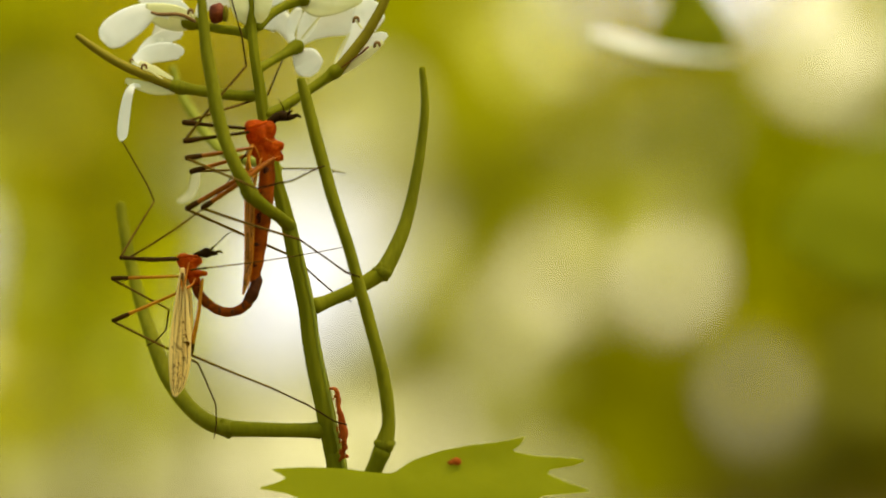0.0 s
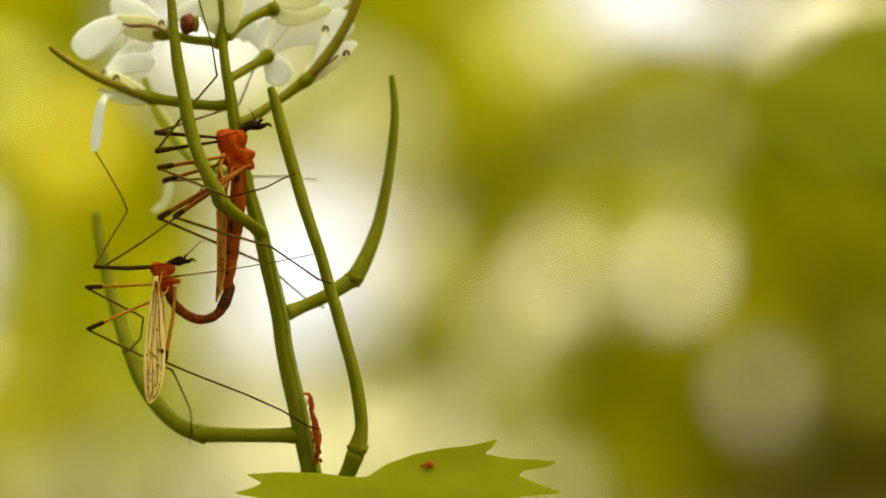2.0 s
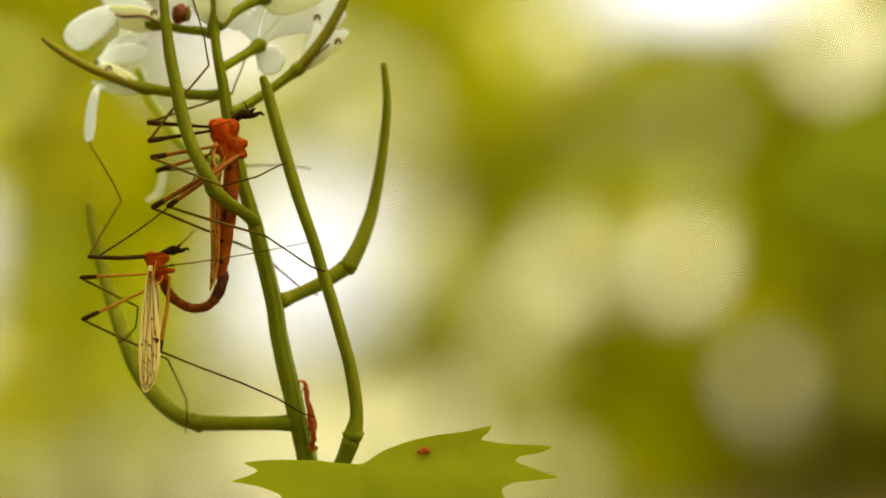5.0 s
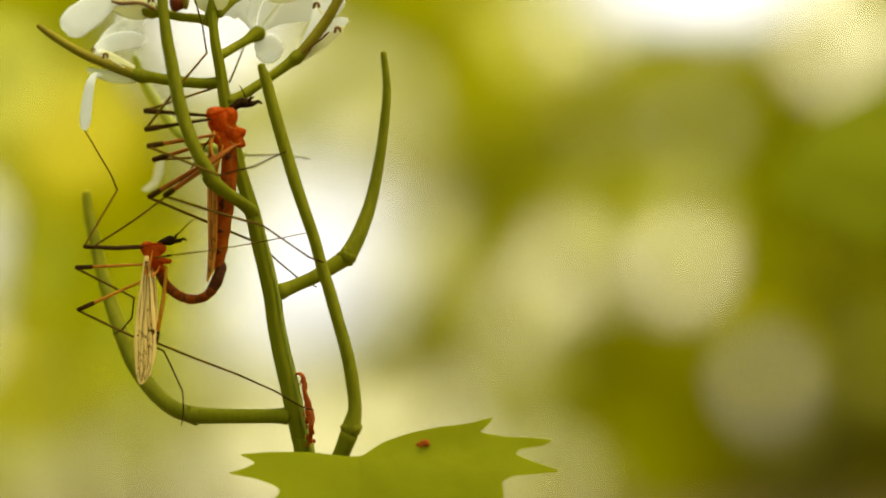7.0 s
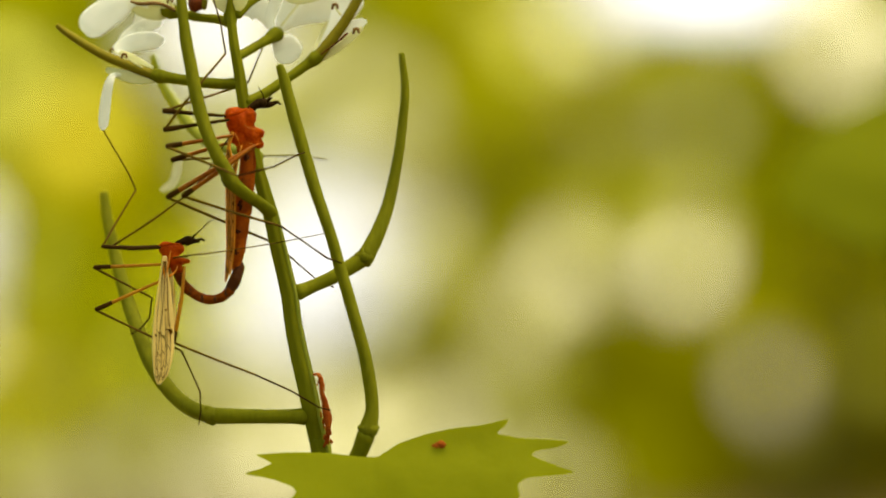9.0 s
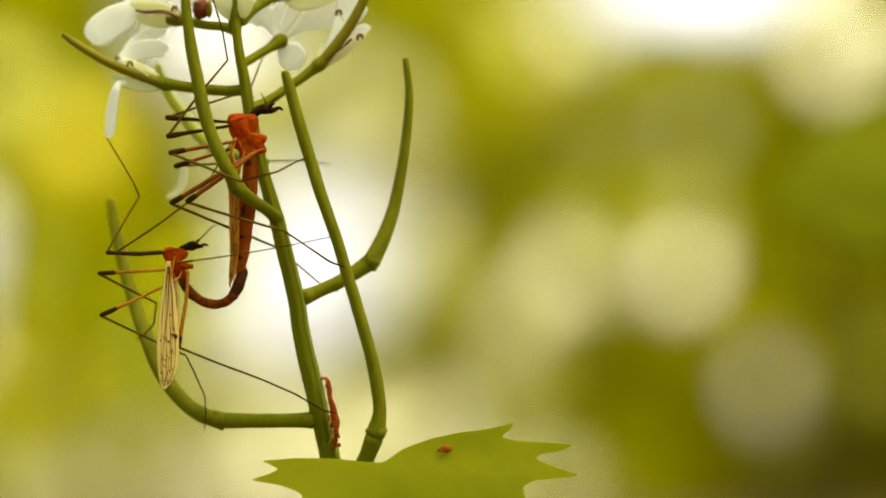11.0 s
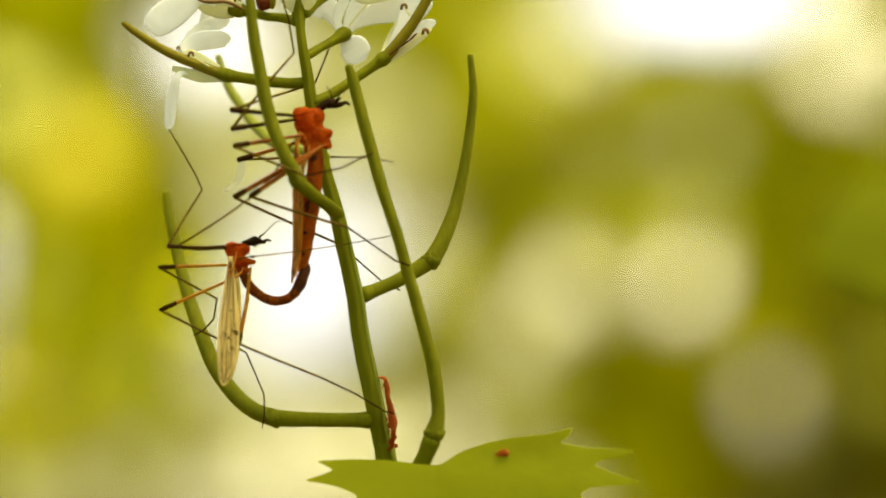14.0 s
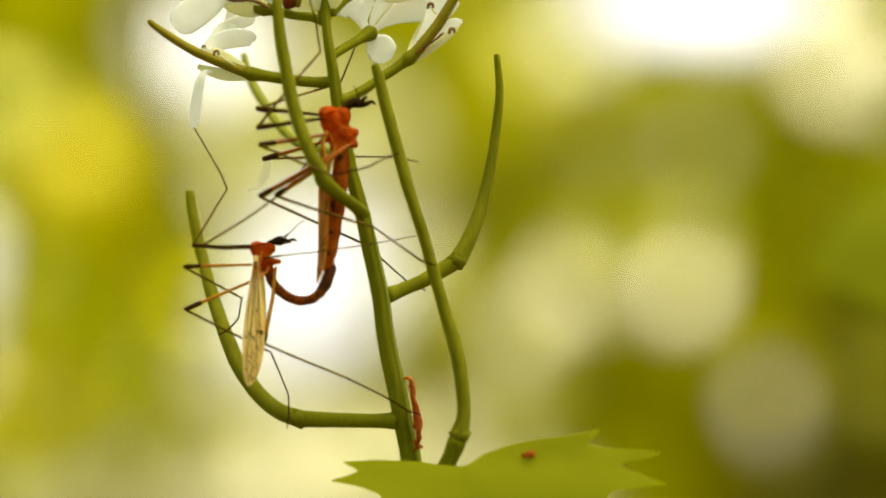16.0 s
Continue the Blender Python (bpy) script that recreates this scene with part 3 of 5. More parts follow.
    petal(fl, [(-36.95, 5, 22.8, 0.31), (-39.34, 5, 24.19, 0.46), (-41.82, 5, 25.43, 0.77), (-40.43, 6, 26.57, 1.24), (-37.87, 6, 27.03, 1.32), (-36.13, 6.5, 26.9, 0.93), (-35.7, 7, 26.77, 0.23)], 12, 2)
    petal(fl, [(-37.56, 7, 22.89, 0.31), (-40.51, 7, 24.91, 0.47), (-41.28, 7, 26.62, 0.78), (-39.97, 8, 28.23, 1.01), (-37.79, 8, 29.31, 1.01), (-36.27, 8.5, 29.65, 0.7), (-35.84, 9, 29.68, 0.23)], 10, 3)
    petal(fl, [(-36.57, 4, 21.52, 0.39), (-39.27, 4, 21.83, 0.77), (-41.58, 4, 22.45, 0.69), (-43.35, 4, 23.07, 0.31)], 10, 4, SEPAL, "sepal")
    petal(fl, [(-37.02, 5, 23.0, 0.5), (-38.92, 4.5, 23.9, 0.85), (-40.27, 4, 24.75, 0.7), (-41.4, 4, 25.5, 0.3)], 20, 5, SEPAL, "sepal")
    anther(fl, (-40.7, 2.6, 24.77), 0.46, (-37.34, 4, 22.6))
    anther(fl, (-42.59, 5, 25.74), 0.31, (-38.18, 5, 22.96))

    # upper left
    fl = calyx("flower", [(-25.77, 1, 28.76, 0.61), (-27.64, 3, 29.64, 0.62), (-30.45, 5, 30.07, 0.58), (-33.15, 6, 30.75, 0.7), (-34.23, 6, 31.06, 1.08), (-35.32, 6, 31.21, 0.93)])
    petal(fl, [(-37.49, 6, 31.83, 0.39), (-39.03, 6, 32.45, 0.7), (-40.43, 6, 32.45, 1.39), (-42.52, 6, 31.37, 2.09), (-44.46, 6, 30.13, 2.25), (-45.54, 6, 29.2, 2.09), (-46.16, 6, 28.58, 1.55), (-46.47, 6, 28.27, 0.77)], 10, 6)
    petal(fl, [(-34.08, 6, 31.06, 0.77), (-36.32, 6, 31.06, 1.24), (-38.65, 6, 31.52, 1.08), (-40.43, 6, 32.14, 0.39)], 0, 7, SEPAL, "sepal")
    petal(fl, [(-34.01, 5, 31.46, 0.46), (-36.25, 5, 32.39, 0.85), (-38.57, 5, 32.85, 0.77), (-40.66, 5, 33.31, 0.31)], 0, 8, SEPAL, "sepal")
    petal(fl, [(-34.52, 8, 31.96, 0.39), (-36.86, 8, 33.67, 1.09), (-39.19, 8, 34.6, 1.71), (-41.13, 8, 35.38, 1.56), (-41.91, 8, 35.69, 0.31)], 5, 9)
    petal(fl, [(-39.19, 8, 31.18, 0.39), (-39.03, 8, 29.78, 0.93), (-39.34, 8, 28.69, 0.7), (-39.5, 8, 27.91, 0.23)], 5, 10)
    petal(fl, [(-33.7, 5, 31.77, 0.39), (-32.62, 5, 33.31, 0.93), (-30.61, 5, 33.93, 1.39), (-28.75, 5, 34.86, 1.16), (-27.98, 5, 35.48, 0.31)], 5, 11)
    part("stamen", tube([(-33.87, 4, 31.09, 0.23), (-35.88, 3, 31.95, 0.26), (-38.42, 3, 31.95, 0.26), (-39.73, 3, 32.26, 0.15)], sides=8), ANTHER, fl)
    anther(fl, (-34.41, 3, 32.26), 0.46, (-34.01, 5, 31.15))
    bud = part("withered_bud", lump((-30.78, 4, 32.17), (1.22, 1.15, 1.45), tilt=4, seed=3, rough=0.2), BROWN, fl, "withered rust brown flower bud")
    part("husk", lump((-29.66, 3.4, 32.13), (0.38, 0.61, 1.15), seed=5, rough=0.25), YOUNG_POD, bud)

    # short arm, open flower in the middle
    fl = calyx("flower", [(-25, 1, 24.46, 0.61), (-23.4, 3, 25.56, 0.58), (-21.57, 5, 26.74, 0.62), (-20.45, 6, 27.49, 0.93), (-19.77, 6.5, 27.91, 0.97)])
    petal(fl, [(-20.02, 7, 27.7, 0.47), (-19.54, 6.5, 26.75, 1.4), (-18.76, 6.5, 25.82, 2.02), (-18.16, 7, 24.76, 1.86), (-17.69, 7, 23.98, 0.62)], 8, 12)
    petal(fl, [(-20.53, 8, 28.38, 0.39), (-20.99, 8, 29.78, 0.7), (-20.53, 8, 31.49, 0.86), (-19.91, 8, 32.73, 0.7), (-19.75, 8, 33.36, 0.23)], 30, 13)
    petal(fl, [(-20.76, 10, 28.34, 0.39), (-21.54, 10, 30.05, 0.94), (-22.64, 10, 31.61, 1.72), (-24.2, 10, 31.61, 1.64), (-25.45, 10, 30.83, 0.47)], 5, 14)
    petal(fl, [(-19.79, 9, 28.28, 0.39), (-18.07, 9, 29.68, 0.93), (-15.89, 9, 30.77, 1.56), (-13.17, 9, 31.55, 2.1), (-10.83, 9, 32.18, 2.03), (-9.35, 9, 32.64, 0.47)], 5, 15)
    petal(fl, [(-19.98, 10, 28.65, 0.39), (-19.2, 10, 30.37, 0.94), (-17.8, 10, 32.08, 1.56), (-15.92, 10, 33.18, 1.72), (-14.05, 10, 33.8, 1.41), (-13.11, 10, 33.96, 0.31)], 5, 35)
    petal(fl, [(-19.75, 8, 28.54, 0.39), (-18.58, 8, 29.94, 0.62), (-17.73, 8, 31.49, 0.62), (-17.42, 8, 32.42, 0.23)], 25, 16)
    part("filament", tube([(-19.42, 7.5, 28.97, 0.12), (-18, 7, 30.65, 0.12), (-16.92, 7, 31.89, 0.11)], sides=8), SEPAL, fl)

    # right arm
    fl = calyx("flower", [(-23.88, 0, 18.14, 0.84), (-21.78, 1, 19.25, 0.65), (-18.4, 3, 21.56, 0.62), (-15.89, 4, 23.37, 0.69), (-14.81, 4, 24.15, 0.93), (-14.04, 4, 24.76, 0.77)])
    part("seed_pod", tube([(-14.35, 4, 24.45, 0.73), (-12.65, 4, 26.46, 0.73), (-10.72, 4, 28.93, 0.69), (-9.41, 4, 31.09, 0.66), (-8.18, 4, 33.4, 0.62), (-6.79, 4, 37.11, 0.54)], ribs=4, rib=0.06), YOUNG_POD, fl, "olive brown young seed pod")
    petal(fl, [(-14.56, 6, 24.71, 0.31), (-13.48, 6, 26.72, 0.46), (-11.94, 6.5, 29.07, 1.01), (-10.71, 7, 31.12, 1.94), (-9.93, 7, 32.83, 2.17), (-9.31, 7, 34.07, 0.62)], 8, 17)
    petal(fl, [(-13.91, 5, 24.5, 0.31), (-11.75, 5, 26.51, 0.77), (-9.89, 5, 28.06, 1.08), (-8.5, 5, 28.99, 0.77), (-7.58, 5, 29.3, 0.23)], 10, 18)
    petal(fl, [(-14.05, 4.5, 24.02, 0.39), (-11.74, 4.5, 25.56, 0.54), (-9.58, 4.5, 27.26, 0.54), (-8.19, 4.5, 28.34, 0.23)], 10, 19, SEPAL, "sepal")
    petal(fl, [(-14.87, 6, 24.86, 0.31), (-13.97, 7, 26.93, 0.47), (-12.57, 7, 29.1, 0.62), (-11.8, 7, 30.03, 0.23)], 10, 20, SEPAL, "sepal")
    part("stamen", tube([(-13.86, 3, 24.71, 0.08), (-11.38, 2.5, 26.46, 0.11), (-10.6, 2, 27.12, 0.15), (-10.14, 2, 27.51, 0.09)], sides=8), BROWN, fl)
    anther(fl, (-11.88, 4, 31.24), 0.54, (-11.13, 5, 30.22))
    anther(fl, (-8.99, 2, 27.74), 0.54, (-12.65, 4, 25.38))

    # the two that run out of view
    fl = calyx("flower", [(-25.15, 1, 30.14, 0.69), (-23.56, 3, 31.95, 0.62), (-21.57, 5, 33.31, 0.66), (-19.98, 6, 34, 0.85), (-18.9, 6, 34.39, 1.08)])
    petal(fl, [(-19.36, 6, 33.85, 0.77), (-17.35, 6, 33.38, 1.55), (-14.87, 6, 33.23, 1.08), (-11.77, 6, 34.16, 0.7), (-11.15, 6, 34.46, 0.23)], 0, 21, SEPAL, "sepal")
    petal(fl, [(-19.21, 6, 34.46, 0.7), (-16.96, 6, 34.77, 1.55), (-14.25, 6, 35.55, 1.39), (-11.15, 6, 37.25, 0.46)], 0, 22, SEPAL, "sepal")
    petal(fl, [(-19.01, 9, 34.82, 0.39), (-15.89, 9, 35.45, 1.09), (-12.39, 9, 35.45, 1.71), (-9.66, 9, 35.92, 1.4), (-8.49, 9, 36.23, 0.31)], 5, 23)
    petal(fl, [(-19.32, 9, 35.14, 0.39), (-20.57, 9, 35.6, 1.09), (-22.91, 9, 35.45, 1.87), (-24.46, 9, 35.14, 1.56), (-25.63, 9, 34.98, 0.39)], 5, 24)
    fl = calyx("flower", [(-26, 1, 29.22, 0.84), (-26.07, 1, 32.28, 0.92), (-26.15, 1, 36.12, 0.92)])
    petal(fl, [(-25.92, 1, 30.29, 0.38), (-27.09, 0, 31.91, 1.15), (-27.55, 0, 34.21, 1.53), (-27.86, 0, 36.81, 1.22), (-28.01, 0, 38.34, 0.31)], 5, 25, SEPAL, "sepal")
    petal(fl, [(-25.61, 1, 30.29, 0.38), (-24.64, 0, 31.91, 0.99), (-24.34, 0, 34.21, 1.3), (-24.64, 0, 36.81, 1.22), (-24.8, 0, 38.34, 0.31)], 5, 26, SEPAL, "sepal")
    petal(fl, [(-26.64, 6, 34.93, 0.46), (-29.8, 7, 35.77, 1.55), (-32.13, 7, 36.55, 1.86), (-34.46, 7, 37.02, 0.47)], 5, 27)

    # a loose curled petal caught behind the flies
    petal(ob, [(-33.9, 15, 11.43, 0.12), (-34.29, 15, 10.96, 0.39), (-34.6, 15, 9.85, 0.63), (-34.84, 15, 8.59, 0.63), (-35.39, 15, 7.49, 0.55), (-36.34, 15, 6.86, 0.47), (-37.05, 15, 6.62, 0.16)], 15, 28, THIN_PETAL, "petal", label="limp curled glassy white petal")

    # ragged rusty scrap on the stem
    bm = tube([(-15.28, -1, -18.87, 0.14), (-14.57, -1.5, -19, 0.22), (-14.1, -2, -20.35, 0.30), (-13.87, -2, -22.41, 0.36), (-13.42, -2, -24.47, 0.42), (-13.34, -2, -25.84, 0.34), (-13.58, -1.5, -27.85, 0.24), (-13.98, -1, -28.64, 0.15)], rough=0.9, steps=8, sides=10)
    rnd = random.Random(5)
    for k in range(34):
        f = rnd.random()
        lump((-14.39 + 1.07 * f + rnd.uniform(-0.5, 0.5), -2 + rnd.uniform(-0.4, 0.4), -19.06 - 9.03 * f), (rnd.uniform(0.10, 0.26), 0.08, rnd.uniform(0.15, 0.5)), seed=k, rough=0.5, sub=1, bm=bm)
    part("dry_sheath", bm, RUST, stem, "ragged rust red dry sheath")

    # --- the toothed leaf below ---
    bm = bmesh.new()
    edge = [(-24.63, -31.7), (-22.14, -31.03), (-20.78, -30.42), (-21.61, -29.9), (-23.04, -29.22), (-18.37, -28.99), (-13.1, -29.22), (-9.34, -29.75), (-6.7, -29.9), (-4.07, -28.16), (-0.3, -26.88), (3.46, -26.13), (7.23, -25.75), (9.64, -25.23), (10.92, -24.93), (10.39, -25.91), (9.11, -26.88), (12.5, -27.49), (16.27, -27.64), (18.98, -27.94), (17.4, -28.69), (14.38, -29.14), (13.71, -29.75), (16.27, -30.8), (19.73, -32.01), (17.02, -32.31), (13.25, -32.61), (11.9, -33.36), (12.2, -34.94), (10.99, -37.58), (7.23, -40.97), (1.2, -43.6), (-4.82, -44.73), (-10.84, -42.85), (-16.12, -39.08), (-18.75, -35.7), (-17.47, -34.26), (-18, -33.51), (-20.63, -32.46)]
    for _ in range(2):                   # blunt the teeth
        cut = []
        for (ax, az), (bx, bz) in zip(edge, edge[1:] + edge[:1]):
            cut += [(ax + (bx - ax) * 0.13, az + (bz - az) * 0.13), (ax + (bx - ax) * 0.87, az + (bz - az) * 0.87)]
        edge = cut
    ring = [bm.verts.new((x, 0, z)) for x, z in edge]
    bm.edges.new((ring[-1], ring[0]))
    for a, b in zip(ring, ring[1:]):
        bm.edges.new((a, b))
    bmesh.ops.triangle_fill(bm, edges=bm.edges[:], use_beauty=True)
    for _ in range(4):
        long = [e for e in bm.edges if e.calc_length() > 1.6 and not e.is_boundary]
        bmesh.ops.subdivide_edges(bm, edges=long, cuts=1)
        bmesh.ops.triangulate(bm, faces=[f for f in bm.faces if len(f.verts) > 3])
    bmesh.ops.triangulate(bm, faces=bm.faces[:])
    back = bmesh.ops.duplicate(bm, geom=bm.faces[:] + bm.verts[:] + bm.edges[:])["geom"]
    lower = {g for g in back if isinstance(g, bmesh.types.BMVert)}
    for v in bm.verts:
        x, z = v.co.x, v.co.z
        fold = abs(x - (-7.08)) * 0.10
        y = -7.0 + (z - (-25.53)) * 0.40 - fold + 0.45 * noise.noise(Vector((x * 0.09, z * 0.16, 0))) + 0.10 * noise.noise(Vector((x * 0.35, z * 0.4, 3)))
        v.co = at((x, y + (0.22 if v in lower else 0.0), z))
    bmesh.ops.recalc_face_normals(bm, faces=bm.faces)
    leaf = part("leaf", bm, LEAF, ob, "broad green toothed leaf")
    part("petiole", tube([(-12.83, 2, -43.72, 1.08), (-10.95, -3, -37.2, 0.84), (-10.13, -6, -32.44, 0.68), (-9.74, -6.5, -30.52, 0.53)], ribs=3, rib=0.05), STEM, leaf)
    bm = lump((1.81, -9.15, -28.14), (0.6, 0.2, 0.5), tilt=20, seed=2, rough=0.5)
    lump((1.15, -9.15, -28.37), (0.5, 0.15, 0.32), seed=7, rough=0.5, bm=bm)
    part("rust_spot", bm, RUST, leaf, "small rust red spot")
    return ob


# ---- the flies ----
def leg(body, femur, tibia, tarsus, mat=FEMUR):
    """Femur with its dark knee, tibia, and thin tarsus in bent pieces."""
    f = part("leg", tube([(*q[:3], q[3] * (0.72 if i == 0 else 1.0)) for i, q in enumerate(femur)], sides=8, straight=True), mat, body)
    k = femur[-1]
    a = femur[-2]
    near = [k[i] + (a[i] - k[i]) * 0.22 for i in range(3)]
    part("knee", tube([(*near, k[3] * 1.12), (*[near[i] * 0.5 + k[i] * 0.5 for i in range(3)], k[3] * 1.22), (*k[:3], k[3] * 1.18)], sides=8, straight=True), DARK_LEG, f, "dark knee")
    part("tibia", tube(tibia, sides=7, steps=4), TIBIA, f)
    part("tarsus", tube(tarsus, sides=6, straight=True), DARK_LEG, f)
    return f


def wing(body, rows, mat, turn, seed, spots, cells, label):
    w = part("wing", blade(rows, turn=turn, cup=0.12, wave=0.05, thick=0.05, seed=seed, across=11, steps=6), mat, body, label)
    line = spline(rows, 8)
    last = len(line) - 2

    def on_wing(s, f):
        """A place on the front face: s across from -1 to 1, f along from root to tip."""
        i = min(max(int(round(f * last)), 1), last)
        q = line[i]
        d = Vector(line[i + 1][:3]) - Vector(line[i - 1][:3])
        side = d.normalized().cross(Vector((0, 1, 0))).normalized()
        side = Matrix.Rotation(radians(turn), 3, d.normalized()) @ side
        return Vector(q[:3]) + side * s * q[3] + Vector((0, -0.08 + 0.12 * q[3] * s * s * -1, 0))

    across = lambda s, f: s * (0.55 + 0.4 * f) + 0.07 * math.sin(11 * f + 7 * s)
    for s in cells:
        end = 0.97 - 0.12 * abs(s)
        part("vein", tube([(*on_wing(across(s, f), f), 0.04 + 0.02 * math.sin(23 * f + 9 * s)) for f in [0.04 + (end - 0.04) * k / 26 for k in range(27)]], sides=5, straight=True), VEIN, w, "fine brown vein")
    rnd = random.Random(seed)
    for a, b in zip(cells, cells[1:]):
        for f in [0.5 + 0.11 * k + rnd.uniform(-0.04, 0.04) for k in range(4)]:
            part("vein", tube([(*on_wing(across(a, f), f), 0.04), (*on_wing((across(a, f) + across(b, f)) / 2, f + 0.012), 0.055), (*on_wing(across(b, f), f + 0.03), 0.04)], sides=5, straight=True), VEIN, w, "fine brown vein")
    for x, z, r in spots:
        part("spot", lump((x, rows[4][1] - 0.16, z), (r * 0.7, 0.05, r), seed=x, rough=0.35, sub=2), VEIN, w, "small dark wing spot")
    return w


def segments(body, rows, mat, blotches, label):
    """An abdomen of slightly swollen segments, with dark blotches down its side."""
    line = spline(rows, 10)
    ab = part("abdomen", tube([(*q[:3], q[3] * (1 + 0.035 * math.cos(2 * math.pi * i / 10))) for i, q in enumerate(line)], sides=18, straight=True, rough=0.10), mat, body, label)
    for k in blotches:
        x, y, z, r = line[k]
        part("blotch", lump((x - r * 0.1, y - r * 0.86, z), (r * 0.42, r * 0.16, r * 0.6), seed=k, rough=0.5, freq=1.8), TAIL, ab, "dark blotch")
    return ab


def upper_fly():
    ob = thing("crane_fly", at((-24.22, -4, 14.88)), "orange-red crane fly hanging upright on the stem, joined tail to tail", "insect", "mating pair of crane flies")
    bm = fused((-24.14, -4, 14.5), [((-24.9, -4, 15.41), (1.53, 1.68, 1.84)), ((-25.64, -4.4, 16.31), (0.99, 1.38, 0.99)), ((-23.23, -4, 16.17), (0.84, 1.22, 1.15)),
                                 ((-22.93, -4, 13.44), (1.22, 1.38, 1.38)), ((-21.93, -4.2, 13.89), (0.61, 0.77, 0.54)), ((-22, -4.4, 12.36), (0.61, 0.69, 0.61)),
                                 ((-23.98, -4.2, 11.91), (1.15, 1.07, 1.22)), ((-25.04, -4.2, 13.28), (0.92, 1.07, 0.92))], seed=1)
    th = part("thorax", bm, THORAX, ob)
    for a, b in ((-25.94, 16.3),):
        part("ridge", tube([(a, -6.2, b, 0.23), (a + 1.2, -6.4, b + 0.3, 0.27), (a + 2.3, -6, b + 0.75, 0.19)], sides=8), THORAX, th)
    for seam in ([(-25.3, -5.75, 16.5, 0.05), (-24.4, -5.95, 16.75, 0.09), (-23.3, -5.6, 17.05, 0.05)], [(-25.6, -5.4, 14.2, 0.05), (-24.9, -5.75, 13.2, 0.08), (-24.6, -5.6, 12.2, 0.05)],
                 [(-23.9, -5.5, 14.9, 0.04), (-23.0, -5.55, 14.4, 0.07), (-22.1, -5.2, 14.5, 0.04)], [(-23.4, -5.4, 12.6, 0.05), (-22.6, -5.5, 12.2, 0.08), (-21.8, -5.1, 12.5, 0.05)]):
        part("suture", tube(seam, sides=6), SUTURE, th, "thin amber seam")
    hd = part("head", tube([(-23.23, -4, 17.08, 0.53), (-22.32, -4, 17.69, 0.61), (-21.41, -4, 17.84, 0.68), (-20.65, -4, 17.69, 0.46), (-19.89, -4, 17.84, 0.3)], rough=0.25), BLACK, ob, "black head")
    part("eye", lump((-21.52, -4.9, 17.88), (0.61, 0.46, 0.61), seed=9, rough=0.05), BLACK, hd)
    part("palp", tube([(-20.35, -4, 17.76, 0.23), (-19.58, -4.2, 17.99, 0.23), (-19.12, -4.4, 17.67, 0.15)], sides=7), BLACK, hd)
    part("palp", tube([(-20.93, -4.6, 17.97, 0.23), (-20.46, -5, 18.41, 0.18), (-20.15, -5.2, 18.55, 0.11)], sides=7), BLACK, hd)
    part("antenna", tube([(-21.25, -4.2, 18.14, 0.11), (-21.53, -4.6, 19.18, 0.08), (-22.05, -5, 20.08, 0.06)], sides=6), BLACK, hd)
    part("antenna", tube([(-20.95, -4.2, 18.14, 0.11), (-20.36, -3.6, 19.07, 0.08), (-19.63, -3, 19.55, 0.06)], sides=6), BLACK, hd)
    segments(ob, [(-23.53, -4, 12.53, 0.91), (-23.61, -4, 9.95, 1.06), (-23.91, -4, 6.91, 1.18), (-24.37, -4, 3.87, 1.25), (-24.83, -4, 0.84, 1.18), (-25.13, -4, -1.82, 0.95), (-25.36, -4, -3.72, 0.68), (-25.58, -4, -4.63, 0.38)], ABDOMEN, (8, 19, 29, 40, 51), "red-brown blotched abdomen")
    wing(ob, [(-26.07, -4.8, 13.11, 0.23), (-26.21, -5, 9.93, 0.53), (-26.06, -5, 6.14, 0.83), (-26.06, -5, 1.59, 0.83), (-26.21, -5, -2.2, 0.68), (-26.52, -5, -4.47, 0.45), (-26.82, -5, -6.14, 0.15)], WING_AMBER, 35, 3,
         [], (-0.6, 0.0, 0.6), "narrow folded amber wing")
    wing(ob, [(-24.35, -6, 12.17, 0.23), (-25.24, -6.2, 9.15, 0.53), (-25.55, -6.2, 6.12, 0.68), (-25.63, -6, 1.59, 0.68), (-25.79, -5.8, -2.19, 0.53), (-26.19, -5.4, -5.37, 0.15)], WING_AMBER, 60, 4, [], (-0.5, 0.4), "narrow folded amber wing")
    part("coxa", tube([(-25.58, -5.6, 13.85, 0.26), (-26, -6.2, 12.02, 0.21), (-25.54, -6.4, 10.2, 0.17)], sides=8), FEMUR, th)
    part("coxa", tube([(-24.51, -5.8, 11.27, 0.23), (-24.92, -6.6, 10.35, 0.2), (-25.43, -7, 9.28, 0.15)], sides=8), FEMUR, th)
    part("haltere", tube([(-22.85, -5.6, 12.03, 0.17), (-24.33, -6.4, 10.8, 0.18), (-25.52, -6.8, 10.19, 0.3)], sides=8), FEMUR_RED, ob)
    leg(ob, [(-26.06, -5, 16.14, 0.26), (-34.71, -6, 16.94, 0.32)], [(-34.71, -6, 16.94, 0.19), (-30.29, -4, 18.45, 0.17), (-25.82, 2, 20.21, 0.15)], [(-25.82, 2, 20.21, 0.14), (-23.96, 5, 21.1, 0.13), (-22.08, 8, 26.13, 0.11)], DARK_LEG)
    leg(ob, [(-26.01, -6, 15.65, 0.26), (-34.56, -7, 14.41, 0.32)], [(-34.56, -7, 14.41, 0.19), (-30.67, -6.5, 19.41, 0.17), (-26.37, -5, 24.55, 0.15)], [(-26.37, -5, 24.55, 0.14), (-27.03, -4, 28.62, 0.12), (-28.45, -3, 33.55, 0.11), (-28.91, -3, 35.37, 0.09)], DARK_LEG)
